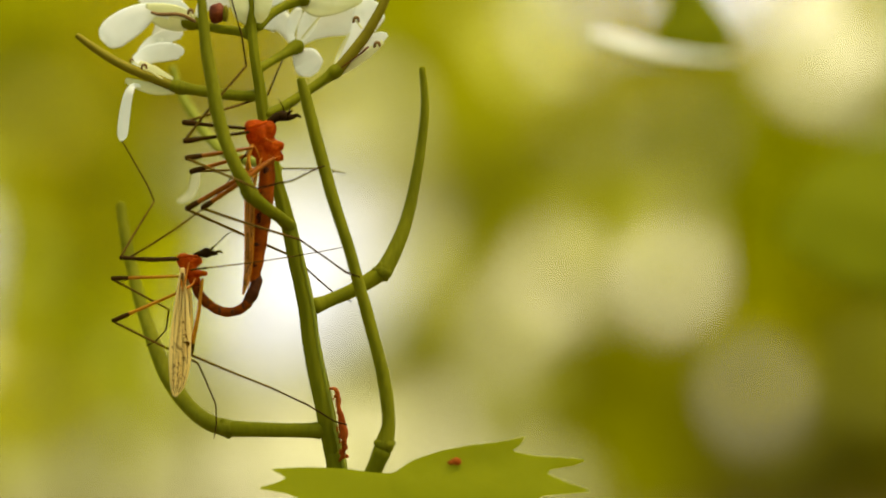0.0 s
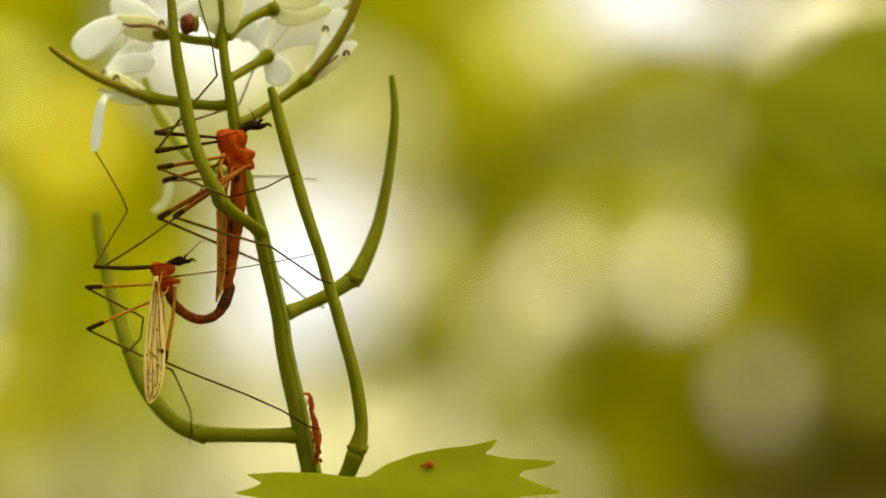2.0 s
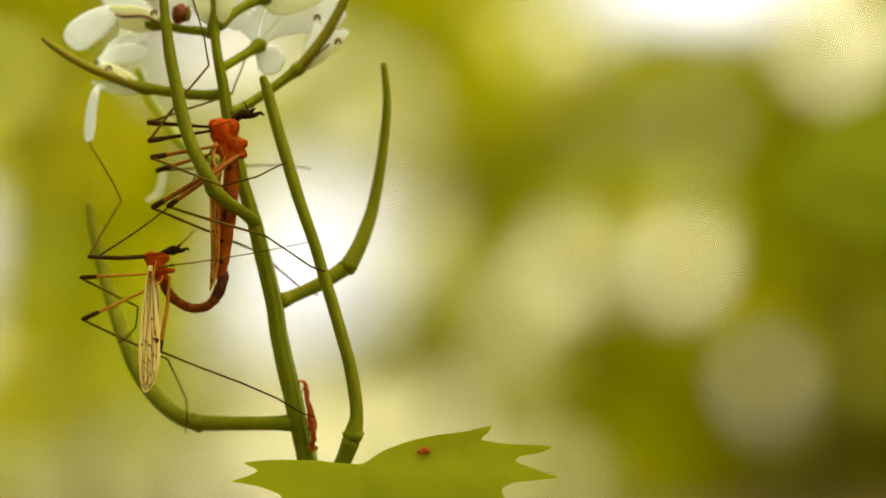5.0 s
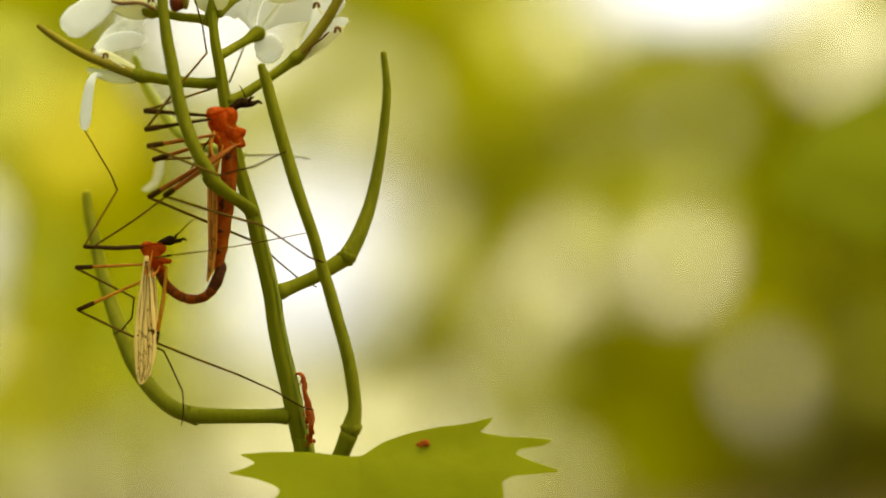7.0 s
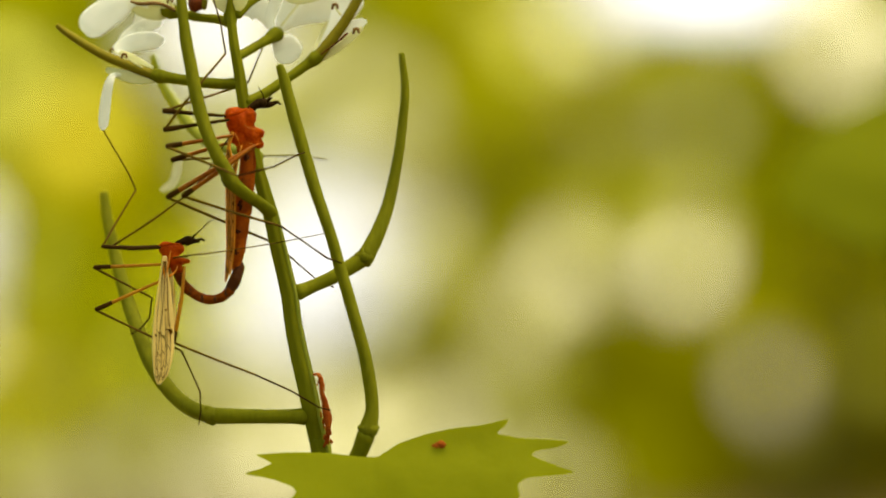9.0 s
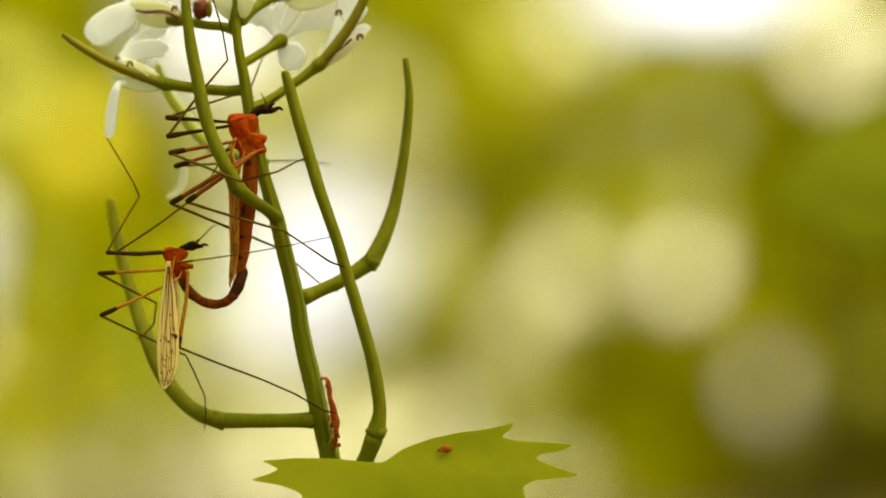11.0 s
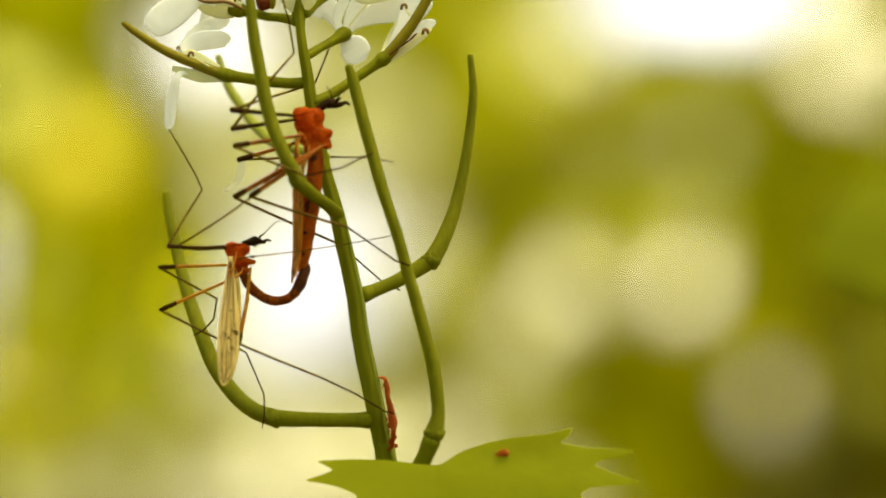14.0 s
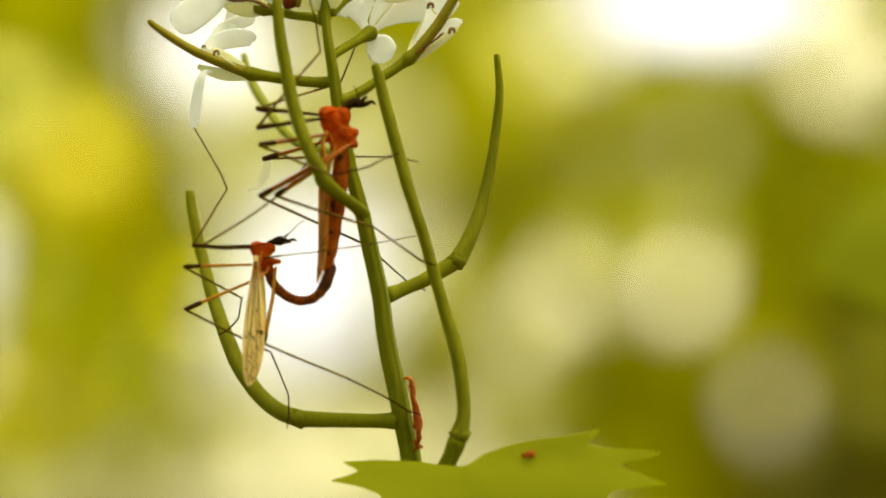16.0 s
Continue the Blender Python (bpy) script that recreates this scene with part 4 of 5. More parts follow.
    leg(ob, [(-25.56, -6, 13.53, 0.27), (-34.19, -8, 12.12, 0.32)], [(-34.19, -8, 12.05, 0.19), (-29.96, -9.5, 10.29, 0.18), (-24.62, -11, 8.01, 0.16)], [(-24.62, -11, 8.01, 0.15), (-19.8, -10, 9.22, 0.14), (-17.2, -7, 10.64, 0.12), (-15.88, -6, 11.12, 0.11)], FEMUR_RED)
    leg(ob, [(-25.41, -3, 12.86, 0.26), (-34.13, 0, 10.48, 0.31)], [(-34.13, 0, 10.48, 0.18), (-28.08, 4, 10.8, 0.16), (-22.08, 8, 11.04, 0.15)], [(-22.08, 8, 11.04, 0.13), (-16.77, 12, 11.05, 0.12), (-13.53, 14, 10.46, 0.09)], FEMUR_RED)
    leg(ob, [(-23.11, -6.5, 11.86, 0.3), (-27.47, -7, 9.28, 0.32), (-34.26, -7, 5.36, 0.33)], [(-34.26, -7, 5.28, 0.2), (-27.75, -2, 2.29, 0.19), (-20.33, 3, -1.08, 0.17)], [(-20.33, 3, -1.08, 0.15), (-17.25, 3, -3.93, 0.14), (-14.78, 3, -6.08, 0.12), (-12.47, 3, -7.16, 0.1)], FEMUR_RED)
    leg(ob, [(-22.49, -7, 12.15, 0.3), (-26.66, -8, 9.11, 0.32), (-32.08, -8, 5.5, 0.33)], [(-32.08, -8, 5.42, 0.2), (-26.31, -7.5, 3.47, 0.19), (-19.19, -6.5, 1.28, 0.17)], [(-19.19, -6.5, 1.28, 0.15), (-16.15, -7, -0.83, 0.13), (-12.98, -7, -3.09, 0.17), (-11.1, -6.5, -3.78, 0.12)], FEMUR_RED)
    return ob


def lower_fly():
    ob = thing("crane_fly", at((-33.93, -3, -2.81)), "orange-red crane fly with cream veined wings hanging below its mate", "insect", "mating pair of crane flies")
    bm = fused((-34.08, -3, -2.66), [((-34.31, -3, -2.51), (1.15, 1.38, 1.61)), ((-35.05, -3.2, -1.44), (0.84, 1.15, 0.84)), ((-33.32, -3, -1.6), (0.92, 0.92, 0.69)),
                                 ((-33.02, -3, -3.27), (0.92, 0.92, 0.46)), ((-33.47, -3, -4.41), (0.92, 0.99, 0.69)), ((-32.01, -3.2, -3.27), (0.46, 0.38, 0.31))], seed=6)
    th = part("thorax", bm, THORAX, ob)
    part("ridge", tube([(-35.36, -4.3, -1.14, 0.15), (-34.06, -4.4, -0.91, 0.17), (-32.94, -4.2, -0.99, 0.14)], sides=8), THORAX, th)
    hd = part("head", tube([(-33.4, -3, -0.84, 0.38), (-32.63, -3, -0.61, 0.46), (-31.8, -3, -0.46, 0.68), (-31.04, -3, -0.53, 0.38), (-30.43, -3, -0.61, 0.23)], rough=0.2), BLACK, ob, "black head")
    part("eye", lump((-31.75, -3.7, -0.38), (0.54, 0.38, 0.54), seed=19, rough=0.05), BLACK, hd)
    part("palp", tube([(-30.73, -3, -0.53, 0.18), (-30.11, -3.2, -0.3, 0.18), (-29.64, -3.4, -0.53, 0.12)], sides=7), BLACK, hd)
    part("palp", tube([(-31.16, -3.4, -0.15, 0.15), (-31, -3.6, 0.23, 0.14), (-30.68, -3.8, 0.38, 0.09)], sides=7), BLACK, hd)
    part("antenna", tube([(-31.33, -3.2, -0.15, 0.11), (-30.1, -3.4, 0.99, 0.08), (-29.18, -3.6, 1.9, 0.07), (-28.33, -3.8, 2.28, 0.05)], sides=6), BLACK, hd)
    segments(ob, [(-33.62, -3, -4.18, 0.60), (-33.02, -3, -5.71, 0.63), (-31.95, -3, -7.07, 0.67), (-30.57, -3.2, -8.06, 0.67), (-29.04, -3.4, -8.51, 0.63), (-27.43, -3.6, -8.21, 0.65), (-26.2, -3.8, -7.22, 0.70)], ABDOMEN_DARK, (12, 23, 34, 45, 56), "dark curved abdomen")
    for q in ([(-34.15, -4.5, -1.9, 0.10), (-34.35, -5.1, -3.2, 0.14), (-34.6, -5.6, -4.8, 0.10)], [(-33.3, -4.2, -4.0, 0.10), (-33.6, -4.8, -4.7, 0.14), (-34.2, -5.4, -5.2, 0.2)], [(-35.2, -4.4, -2.9, 0.10), (-35.1, -5.2, -4.2, 0.13), (-34.9, -5.6, -5.4, 0.08)]):
        part("wing_hinge", tube(q, sides=7), SUTURE, ob, "pale amber wing hinge")
    part("claspers", tube([(-26.43, -3.8, -7.44, 0.64), (-25.66, -4, -6.23, 0.71), (-25.2, -4, -5.16, 0.73), (-24.98, -4, -4.18, 0.71), (-24.83, -4, -3.57, 0.39)], rough=0.35, sides=16, steps=8), TAIL, ob, "dark clasping tail tip")
    wing(ob, [(-34.93, -5, -2.5, 0.3), (-34.99, -5.2, -4.47, 0.53), (-35.04, -5.5, -6.74, 0.87), (-35.09, -5.9, -9.38, 1.21), (-35.14, -6.3, -12.39, 1.47), (-35.26, -6.7, -15.4, 1.43), (-35.47, -6.9, -17.66, 1.09), (-35.69, -7, -18.94, 0.68), (-35.84, -7, -19.69, 0.23)], WING, 8, 5,
         [(-34.1, -12.7, 0.36), (-34.35, -15.5, 0.32), (-34.75, -9.77, 0.19), (-36.11, -13.17, 0.18), (-35.28, -14.46, 0.15), (-36.27, -15.98, 0.2), (-35.74, -16.58, 0.15),
          (-34.37, -12.49, 0.17), (-35.13, -13.4, 0.15)],
         (-0.8, -0.45, -0.1, 0.25, 0.6, 0.9), "long cream wing with dark veins")
    wing(ob, [(-34.65, -3.6, -2.81, 0.3), (-34.43, -3.4, -5.62, 0.61), (-34.45, -3.2, -8.67, 0.84), (-34.52, -3.2, -12.47, 0.91), (-34.75, -3.2, -15.89, 0.76), (-35.12, -3.4, -18.77, 0.3)], WING, 30, 6, [], (-0.7, 0.0, 0.7), "long cream wing with dark veins")
    leg(ob, [(-35.23, -4, -1.37, 0.26), (-39.09, -5, -1.44, 0.29), (-43.17, -6, -1.13, 0.26)], [(-43.17, -6, -1.13, 0.15), (-41.3, -4, 2.35, 0.14), (-38.95, -2, 6.4, 0.12)], [(-38.95, -2, 6.4, 0.12), (-39.87, -1, 8.48, 0.11), (-41.25, 0, 10.79, 0.11), (-43.64, 2, 14.68, 0.09)], DARK_LEG)
    leg(ob, [(-35.15, -3, -1.14, 0.24), (-39.02, -4, -1.37, 0.27), (-42.13, -5, -1.21, 0.24)], [(-42.13, -5, -1.21, 0.15), (-36.56, -6.5, 2.19, 0.14), (-32.15, -7, 5.28, 0.13)], [(-32.15, -7, 5.28, 0.13), (-29.41, -6, 8.01, 0.11), (-27.79, -4, 10.7, 0.11), (-26.17, -3, 13.46, 0.09)], DARK_LEG)
    leg(ob, [(-34.85, -4, -3.64, 0.23), (-44.4, -5, -3.94, 0.26)], [(-44.4, -5, -4.02, 0.17), (-40.62, -3, -6.16, 0.15), (-37.04, -1, -8.17, 0.14)], [(-37.04, -1, -8.17, 0.13), (-37.65, 2, -10.99, 0.12), (-39.34, 6, -12.62, 0.12), (-40.66, 7, -13.27, 0.09)])
    leg(ob, [(-34.88, -3.5, -5.55, 0.24), (-44.34, -4, -9.64, 0.27)], [(-44.34, -4, -9.72, 0.17), (-39.1, -3, -12.4, 0.16), (-33.08, -2, -15.4, 0.14)], [(-33.08, -2, -15.4, 0.13), (-32.14, 0, -17.83, 0.12), (-30.89, 2, -21.13, 0.12), (-30.76, 1.2, -23.7, 0.1), (-31.03, 0.6, -25.67, 0.08)])
    leg(ob, [(-32.34, -4, -4.02, 0.24), (-32.77, -4.4, -8.27, 0.26), (-33.87, -5, -14.02, 0.3)], [(-33.87, -5, -14.17, 0.17), (-29.12, -4.5, -16.23, 0.16), (-23.09, -3.8, -18.68, 0.15)], [(-23.09, -3.8, -18.68, 0.15), (-18.18, -3, -21, 0.14), (-14.62, -2.6, -23.22, 0.12), (-12.94, -2.6, -23.68, 0.1)])
    leg(ob, [(-33.83, -4.5, -2.81, 0.16), (-31.71, -5.6, -2.5, 0.13)], [(-31.71, -5.6, -2.5, 0.1), (-26.74, -6.5, -1.96, 0.085), (-20.04, -4, -0.99, 0.075)], [(-20.04, -4, -0.99, 0.075), (-16.31, -2, -0.3, 0.07), (-13.16, 0, 0.31, 0.06)], TIBIA)
    return ob


def overhanging_spray():
    """A tall thin weed beside the mustard that arches over and hangs a leaf with a white sheen strip behind it."""
    ob = thing("arching_weed", at((190, 118, 0)), "thin green weed arching over with a broad drooping leaf", "plant")
    ob.location.z = 0.0
    stem = part("stem", tube([(190, 118, -790, 3.2), (192, 116, -400, 2.6), (188, 112, -100, 2.2), (170, 106, 60, 1.8), (130, 102, 112, 1.4), (85, 125, 104, 1.2), (42.58, 150, 62.78, 1.19), (41.79, 150, 49.84, 0.9)], sides=10), STEM, ob)
    leaf = part("leaf", blade([(42.75, 165, 53.03, 1.83), (43.97, 165, 47.94, 4.07), (45.4, 165, 44.38, 6.72), (46.41, 165, 40.82, 9.57), (47.13, 165, 38.17, 10.99), (47.53, 165, 36.34, 9.16), (47.74, 165, 35.32, 4.07), (47.84, 165, 35.12, 0.81)], turn=-38, cup=0.3, wave=0.1, thick=0.3, seed=41, across=13), WEED_LEAF, ob, "broad drooping green leaf")
    # sky sheen along the leaf edge, built as a strip in petal white
    part("sheen_margin", blade([(24.56, 122, 36.46, 0.38), (28.18, 122, 35.61, 1.24), (32.57, 124, 34.57, 1.53), (38.06, 128, 33.64, 1.06), (44.25, 134, 33.19, 0.58), (50.55, 140, 33.11, 0.29)], turn=-40, cup=0.2, wave=0.1, thick=0.3, seed=42), PETAL, leaf, "upturned leaf margin with the sky's sheen put in as white colour")
    return ob


def broad_weed():
    """A coarse weed beside the mustard with one broad leaf held out behind it."""
    ob = thing("broad_leaved_weed", at((190, 260, 0)), "coarse green weed with a broad leaf held out level", "plant")
    ob.location.z = 0.0
    part("stem", tube([(190, 260, -790, 4.5), (192, 261, -500, 4), (184, 261, -200, 3.5), (160, 260, -40, 2.8), (124, 260, 10.59, 2.79), (115.86, 260, 13.49, 1.86)], sides=10, ribs=6, rib=0.06), STEM, ob)
    part("leaf", blade([(118.19, 260, 11.17, 4.65), (108.88, 260, 13.49, 16.29), (99.58, 260, 14.66, 22.1), (90.27, 260, 14.08, 21.52), (82.13, 260, 12.33, 17.45), (74.57, 260, 10, 12.21), (69.33, 260, 8.03, 6.4), (66.42, 260, 6.86, 1.16)], turn=35, cup=0.12, wave=0.08, thick=0.3, seed=44, across=15), WEED_LEAF, ob, "broad green leaf")
    return ob


ground()
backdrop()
shrubs = []
# name, place, spread, leaves, leaf length, leaf kind, seed
for row in [
    ((0.255, 3.50, AXIS + 0.255), (0.184, 0.25, 0.067), 40, 0.07, YELLOW_LEAVES, "yellow-green leaved young shrub, blurred by distance", 11),
    ((-0.253, 3.50, AXIS + 0.203), (0.147, 0.25, 0.110), 100, 0.07, YELLOW_LEAVES, "yellow-green leaved young shrub, blurred by distance", 12),
    ((-0.454, 3.90, AXIS + 0.162), (0.148, 0.25, 0.121), 48, 0.07, GREEN_LEAVES, "green-leaved young shrub, blurred by distance", 19),
    ((0.497, 4.10, AXIS + 0.008), (0.169, 0.25, 0.225), 30, 0.075, GREEN_LEAVES, "green-leaved young shrub, blurred by distance", 13),
    ((0.445, 3.80, AXIS + -0.256), (0.224, 0.25, 0.118), 50, 0.07, SHADED_OLIVE_LEAVES, "olive-leaved young shrub in a shade-darkened colour, blurred by distance", 14),
    ((0.073, 4.50, AXIS + 0.108), (0.168, 0.25, 0.077), 16, 0.07, SHADED_OLIVE_LEAVES, "olive-leaved young shrub in a shade-darkened colour, blurred by distance", 15),
    ((-0.023, 3.90, AXIS + -0.114), (0.094, 0.25, 0.067), 10, 0.06, SHADED_OLIVE_LEAVES, "olive-leaved young shrub in a shade-darkened colour, blurred by distance", 16),
    ((-0.427, 3.70, AXIS + -0.154), (0.167, 0.25, 0.141), 20, 0.07, YELLOW_LEAVES, "yellow-green leaved young shrub, blurred by distance", 17),
]:
    (x, y, z), spread, count, size, mat, label, seed = row
    shrubs.append(sapling("shrub", (x, y, z), spread, count, size, mat, label, seed))
mustard = plant()
flies = [upper_fly(), lower_fly()]
spray = overhanging_spray()
weed = broad_weed()


# ---- what moves ----
def motions():
    # seconds, sideways, away and up in millimetres, lean in degrees: the plant sways with its flies
    sway = [(0, -0, -0, -0, -0),
            (0.1, -1.01, -0.12, -0.13, -0.05),
            (0.2, -2.03, -0.24, -0.34, -0.11),
            (0.3, -1.49, -0.37, -0.09, -0.16),
            (0.4, 0.12, -0.49, 0.47, -0.22),
            (0.5, -0.66, -0.62, 0.88, -0.27),
            (0.6, -1.92, -0.16, 0.71, -0.27),
            (0.7, -2.87, 0.3, 0.15, -0.27),
            (0.8, -2.81, 0.76, -0.17, -0.28),
            (0.9, -2.06, 1.22, -0.35, -0.28),
            (1, -2, 1.68, -0.36, -0.28),
            (1.1, -2.07, 1.24, -0.16, -0.27),
            (1.2, -2.21, 0.8, -0.04, -0.26),
            (1.3, -1.73, 0.36, -0.14, -0.25),
            (1.4, -1.49, -0.07, -0.02, -0.24),
            (1.5, -1.55, -0.51, 0.49, -0.24),
            (1.6, -2.4, 0.73, 0.2, -0.31),
            (1.7, -2.55, 1.97, -0.17, -0.38),
            (1.8, -3.33, 3.21, -0.77, -0.46),
            (1.9, -3.64, 4.46, -1.22, -0.53),
            (2, -4.58, 5.7, -1.36, -0.61),
            (2.1, -6.04, 5.1, -1.03, -0.61),
            (2.2, -7.33, 4.5, -1.32, -0.62),
            (2.3, -7.85, 3.9, -1.69, -0.62),
            (2.4, -6.65, 3.3, -1.21, -0.62),
            (2.5, -4.84, 2.7, -0.57, -0.63),
            (2.6, -4.75, 3.28, -0.6, -0.7),
            (2.7, -6.92, 3.86, -1.26, -0.76),
            (2.8, -8.32, 4.44, -1.92, -0.83),
            (2.9, -8, 5.02, -1.8, -0.9),
            (3, -6.43, 5.6, -1.29, -0.97),
            (3.1, -5.59, 6.06, -0.8, -1),
            (3.2, -6.9, 6.52, -0.69, -1.02),
            (3.3, -8.17, 6.98, -0.82, -1.05),
            (3.4, -9.14, 7.44, -1.58, -1.08),
            (3.5, -7.67, 7.9, -2.02, -1.11),
            (3.6, -7.18, 7.29, -1.92, -1.14),
            (3.7, -8.03, 6.68, -1.59, -1.17),
            (3.8, -8.79, 6.08, -1.25, -1.21),
            (3.9, -7.91, 5.47, -1.23, -1.24),
            (4, -7.27, 4.87, -0.98, -1.27),
            (4.1, -6.07, 5.44, -1.1, -1.26),
            (4.2, -6.9, 6.01, -1.07, -1.25),
            (4.3, -7.73, 6.58, -1.74, -1.24),
            (4.4, -8.64, 7.16, -2.1, -1.23),
            (4.5, -8.45, 7.73, -1.83, -1.22),
            (4.6, -7.58, 7.57, -1.36, -1.22),
            (4.7, -6.63, 7.42, -0.97, -1.21),
            (6.8, -5.53, 4.17, 0, -1.1),
            (6.9, -5.03, 2.44, 0.88, -1.03),
            (7, -6.31, 0.72, 0.51, -0.95),
            (7.1, -7.17, 0.63, 0.13, -0.94),
            (7.2, -7.34, 0.54, -0.19, -0.94),
            (7.3, -6.81, 0.44, 0.05, -0.93),
            (7.4, -6.2, 0.35, 0.74, -0.93),
            (7.5, -6.59, 0.25, 1.05, -0.92),
            (7.6, -7.15, 1.21, 0.45, -0.96),
            (7.7, -6.61, 2.17, 0.23, -0.99),
            (7.8, -5.61, 3.12, 0.02, -1.03),
            (7.9, -5.38, 4.09, 0.11, -1.06),
            (8, -6.72, 5.05, 0.21, -1.09),
            (8.1, -7.25, 5.26, 0.81, -1.01),
            (8.2, -6.13, 5.47, 0.87, -0.92),
            (8.3, -4.55, 5.68, 0.54, -0.83),
            (8.4, -3.33, 5.89, -0.18, -0.74),
            (8.5, -3.62, 6.1, -0.82, -0.66),
            (8.6, -5.01, 5.15, -0.38, -0.67),
            (8.7, -5.37, 4.2, 0.45, -0.69),
            (8.8, -4.81, 3.26, 0.97, -0.7),
            (8.9, -4.4, 2.32, 1.01, -0.72),
            (9, -4.22, 1.38, 0.67, -0.74),
            (9.1, -4.68, 1.53, 0.24, -0.76),
            (9.2, -4.52, 1.68, 0.19, -0.79),
            (11.3, -3.3, 4.83, 0.67, -1.31),
            (11.4, -2.96, 2.28, 1.5, -1.16),
            (11.5, -2.54, -0.25, 1.62, -1.02),
            (11.6, -2.23, -0.68, 0.93, -1.07),
            (11.7, -0.99, -1.11, 1.02, -1.11),
            (11.8, -0.21, -1.54, 1.49, -1.16),
            (11.9, -1.44, -1.97, 1.57, -1.21),
            (12, -1.77, -2.4, 1.58, -1.25),
            (12.1, -0.63, -2.09, 1.4, -1.15),
            (12.2, 0.36, -1.79, 1.21, -1.05),
            (12.3, 0.72, -1.49, 1.5, -0.95),
            (12.4, 1.78, -1.2, 1.64, -0.85),
            (12.5, 2.22, -0.9, 2.01, -0.74),
            (12.6, 2.55, -1.09, 2.24, -0.69),
            (12.7, 2.95, -1.28, 2.39, -0.63),
            (12.8, 2.97, -1.46, 2.14, -0.57),
            (12.9, 3.45, -1.65, 1.82, -0.51),
            (13, 3.85, -1.84, 1.81, -0.45),
            (13.1, 3.55, -1.99, 1.58, -0.39),
            (13.2, 3.63, -2.13, 1.59, -0.32),
            (13.3, 4.74, -2.28, 2.15, -0.26),
            (13.4, 5.69, -2.42, 2.4, -0.19),
            (13.5, 5.54, -2.57, 2.4, -0.13),
            (13.6, 4.56, -2.71, 2.39, -0.13),
            (13.7, 4.39, -2.86, 2.46, -0.13),
            (13.8, 5.6, -3, 2.44, -0.13),
            (13.9, 5.73, -3.14, 2.36, -0.13),
            (14, 4.95, -3.28, 2.42, -0.12),
            (14.1, 4.89, -3.56, 2.51, -0.12),
            (14.2, 5.53, -3.85, 2.51, -0.11),
            (14.3, 6.24, -4.13, 2.9, -0.1),
            (14.4, 6.49, -4.41, 2.99, -0.09),
            (14.5, 6.36, -4.7, 2.99, -0.08),
            (14.6, 6.2, -4.78, 2.54, -0.06),
            (14.7, 6.51, -4.87, 2.48, -0.03),
            (14.8, 7.13, -4.96, 2.64, -0.01),
            (14.9, 7.97, -5.05, 2.65, 0.02),
            (15, 8.28, -5.13, 2.66, 0.04),
            (15.1, 8.25, -5.21, 2.56, 0.04),
            (15.2, 8.42, -5.29, 2.73, 0.05),
            (15.3, 8.52, -5.37, 2.84, 0.05),
            (15.4, 8.11, -5.44, 3, 0.06),
            (15.5, 7.58, -5.52, 2.99, 0.07),
            (15.6, 7.85, -5.51, 2.92, 0.07),
            (15.7, 8.47, -5.49, 2.79, 0.07),
            (15.8, 8.92, -5.48, 2.6, 0.07),
            (15.9, 8.62, -5.46, 2.76, 0.08),
            (16, 8.61, -5.45, 2.92, 0.08)]
    hinge = Matrix.Translation((0, 0, AXIS))
    for ob in (mustard, *flies):
        rest = ob.matrix_basis.copy()
        walk(ob, [(t, Matrix.Translation((x * 0.001, y * 0.001, z * 0.001)) @ hinge @ pose(0, 0, 0, 0, lean, 0) @ hinge.inverted() @ rest) for t, x, y, z, lean in sway])
    # its broad leaf nods a little on its stalk
    nod = [(0, 0, 0), (2, 0.15, 0), (4, 0.23, -0.06), (7, 0.3, 0.15), (9, 0.15, 0.12), (11.5, -0.2, -0.23), (13, -0.3, -0.3), (15, -0.42, -0.32), (16, -0.38, -0.32)]
    for ob in mustard.children:
        if ob.name == "leaf":
            walk(ob, [(t, pose(x * 0.001, 0, z * 0.001)) for t, x, z in nod])
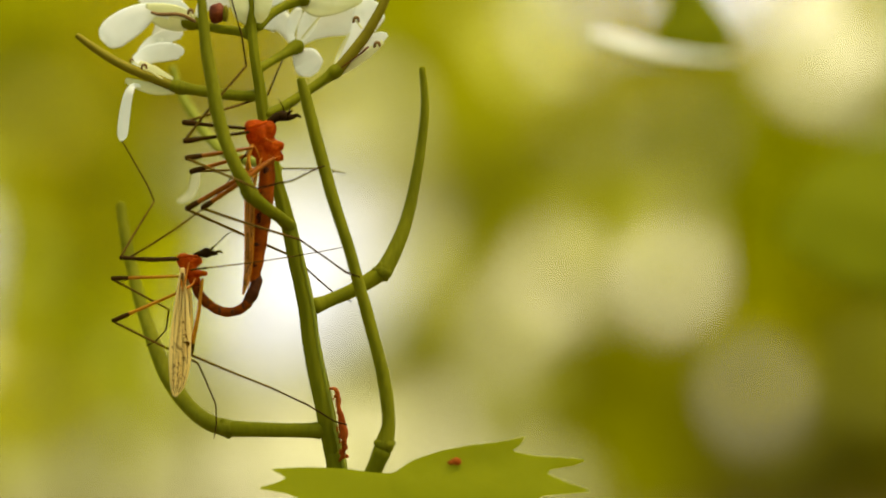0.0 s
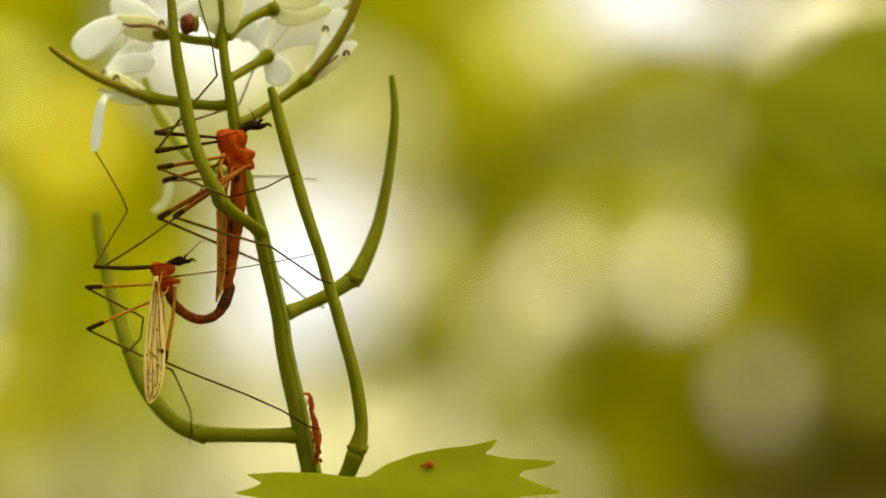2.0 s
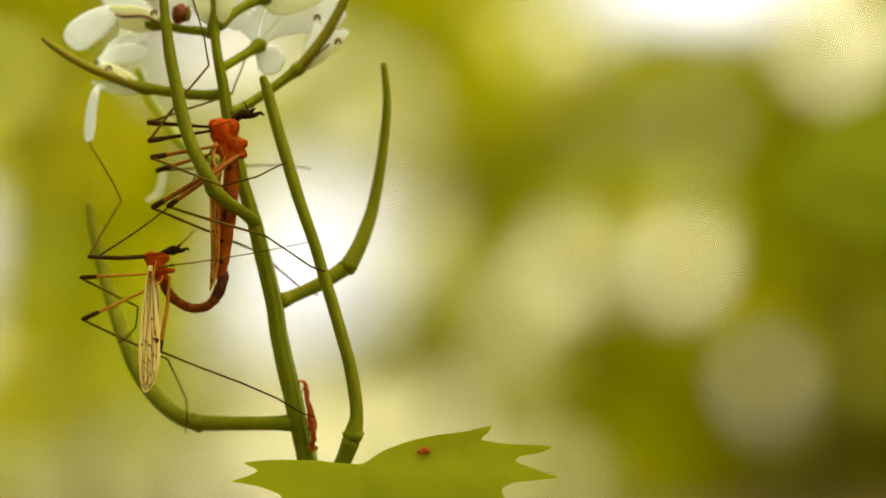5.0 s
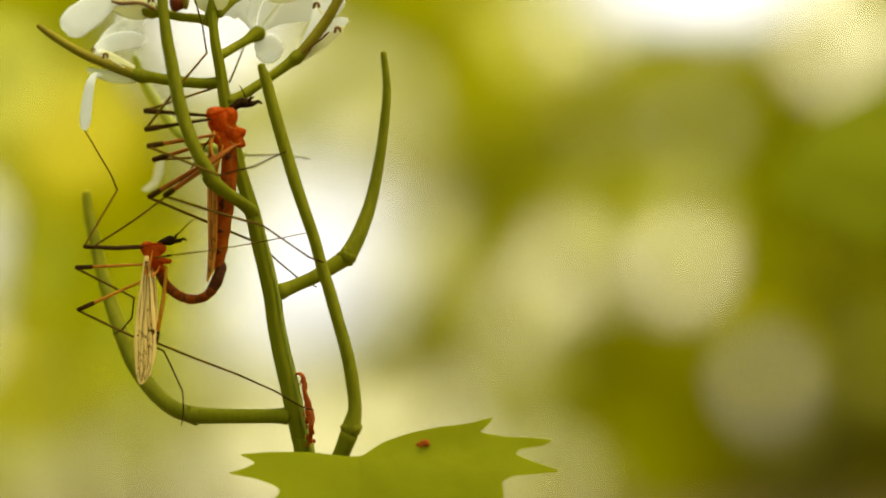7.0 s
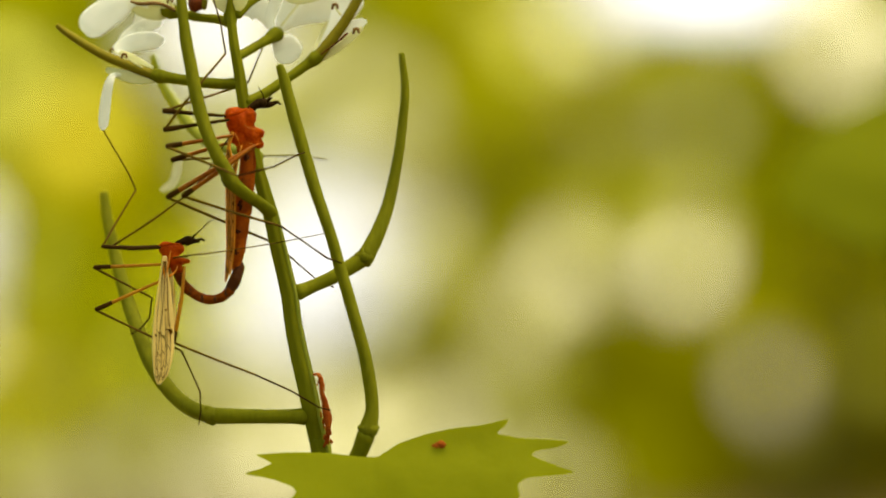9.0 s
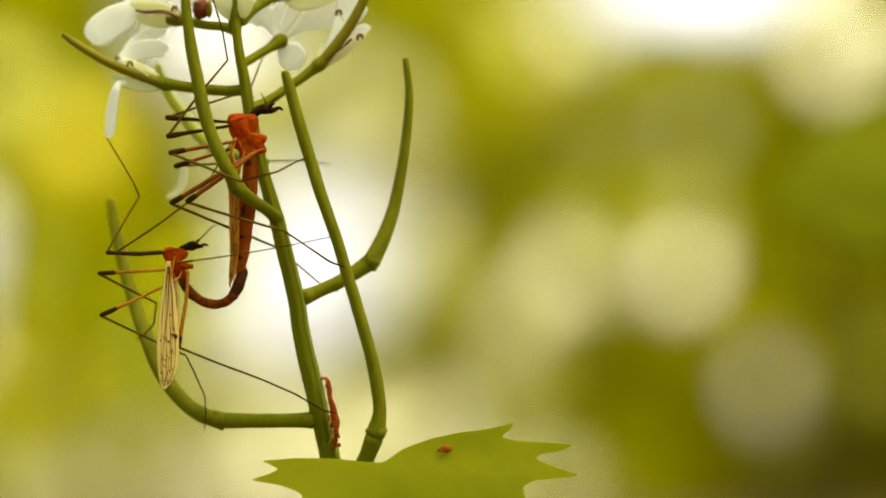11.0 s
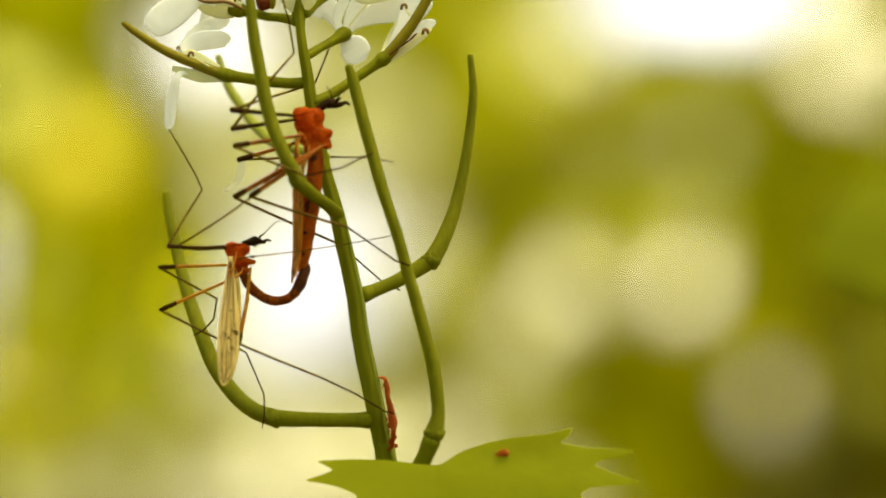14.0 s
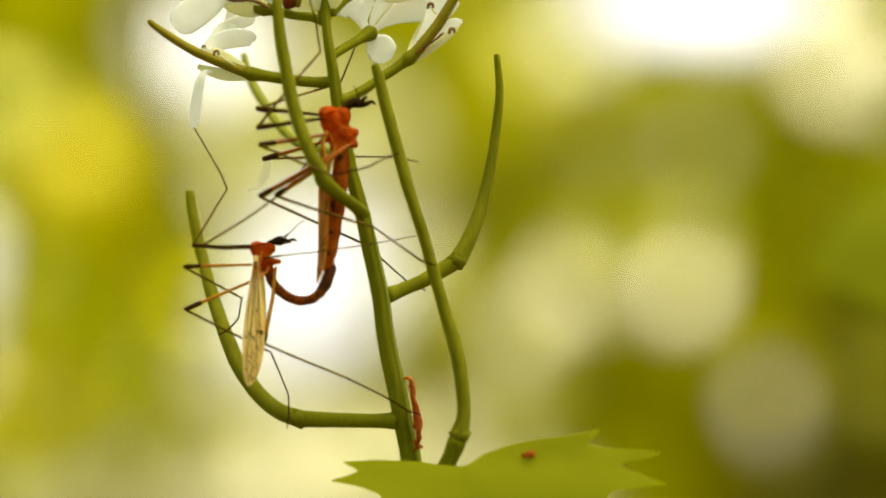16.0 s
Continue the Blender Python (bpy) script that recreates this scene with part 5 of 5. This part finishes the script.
    # some shrubs stir in the same wind
    for ob, rows in ((shrubs[0], [(0, 0, 0), (1, 0.03, 0.02), (2, 0.09, 0.08), (3.5, 0.1, 0.12), (5, 0.1, 0.14), (16, 0.1, 0.16)]), (shrubs[1], [(0, 0, 0), (1.3, -0.01, 0.05), (2, -0.03, 0.18), (3.2, -0.04, 0.18), (4.0, -0.03, 0.14), (4.6, -0.03, 0.1), (7, -0.05, 0.24), (12, -0.06, 0.34), (16, -0.07, 0.42)]), (shrubs[2], [(0, 0, 0), (1.4, -0.03, 0.02), (2, -0.28, 0.18), (3.1, -0.27, 0.18), (3.6, -0.10, 0.06), (4.7, -0.05, 0.03), (5.6, -0.08, 0.06), (6.7, -0.28, 0.2), (9.5, -0.24, 0.2), (12, -0.17, 0.22), (16, -0.19, 0.22)])):
        rest = ob.matrix_basis.copy()
        walk(ob, [(t, pose(x, 0, z, 0, 0, 0) @ rest) for t, x, z in rows])
    # the arching weed is lifted by gusts
    gust = [(0, 0.0, 0.0), (0.2, 0.9, -0.7), (0.4, 0.6, -0.7), (0.6, 0.0, 0.0), (0.8, 0.2, -0.2), (1.0, 0.2, 0.0), (1.2, 0.0, -0.6), (1.3, 0.0, 0.0), (1.4, 0.5, 2.3), (1.6, 0.7, 13.8), (1.8, 0.9, 20.2), (2.0, 0.9, 21.1), (2.3, 0.9, 17.0), (2.6, 0.7, 15.2), (3.0, 0.9, 21.6), (3.5, -5.5, 16.1), (4.0, 0.0, 21.1), (4.5, 0.0, 23.0), (8, 0.0, 23.9), (12, 0.0, 23.0), (16, 0.0, 23.9)]
    # and so is the broad leaf
    flap = [(0, 2.3, -5.8), (1.2, 1.2, -4.7), (1.5, 1.2, -2.3), (1.7, -2.3, 8.0), (1.9, -4.0, 13.0), (2.1, -6.0, 17.0), (2.4, 0.0, 4.5), (2.65, -1.0, 8.0), (2.95, -7.0, 18.0), (3.2, -2.0, 10.0), (3.5, 1.2, 0.0), (4.0, 1.2, -3.5), (4.5, 0.0, -1.2), (7, 0.0, 1.2), (8, 0.0, 0.0), (9, 0.0, 0.0), (11.5, 1.2, 0.0), (12, 3.5, -4.7), (13, 5.8, -8.1), (16, 7.0, -10.5)]
    for ob, rows in ((spray, gust), (weed, flap)):
        rest = ob.matrix_basis.copy()
        walk(ob, [(t, pose(x * 0.001, 0, z * 0.001, 0, 0, 0) @ rest) for t, x, z in rows])


motions()
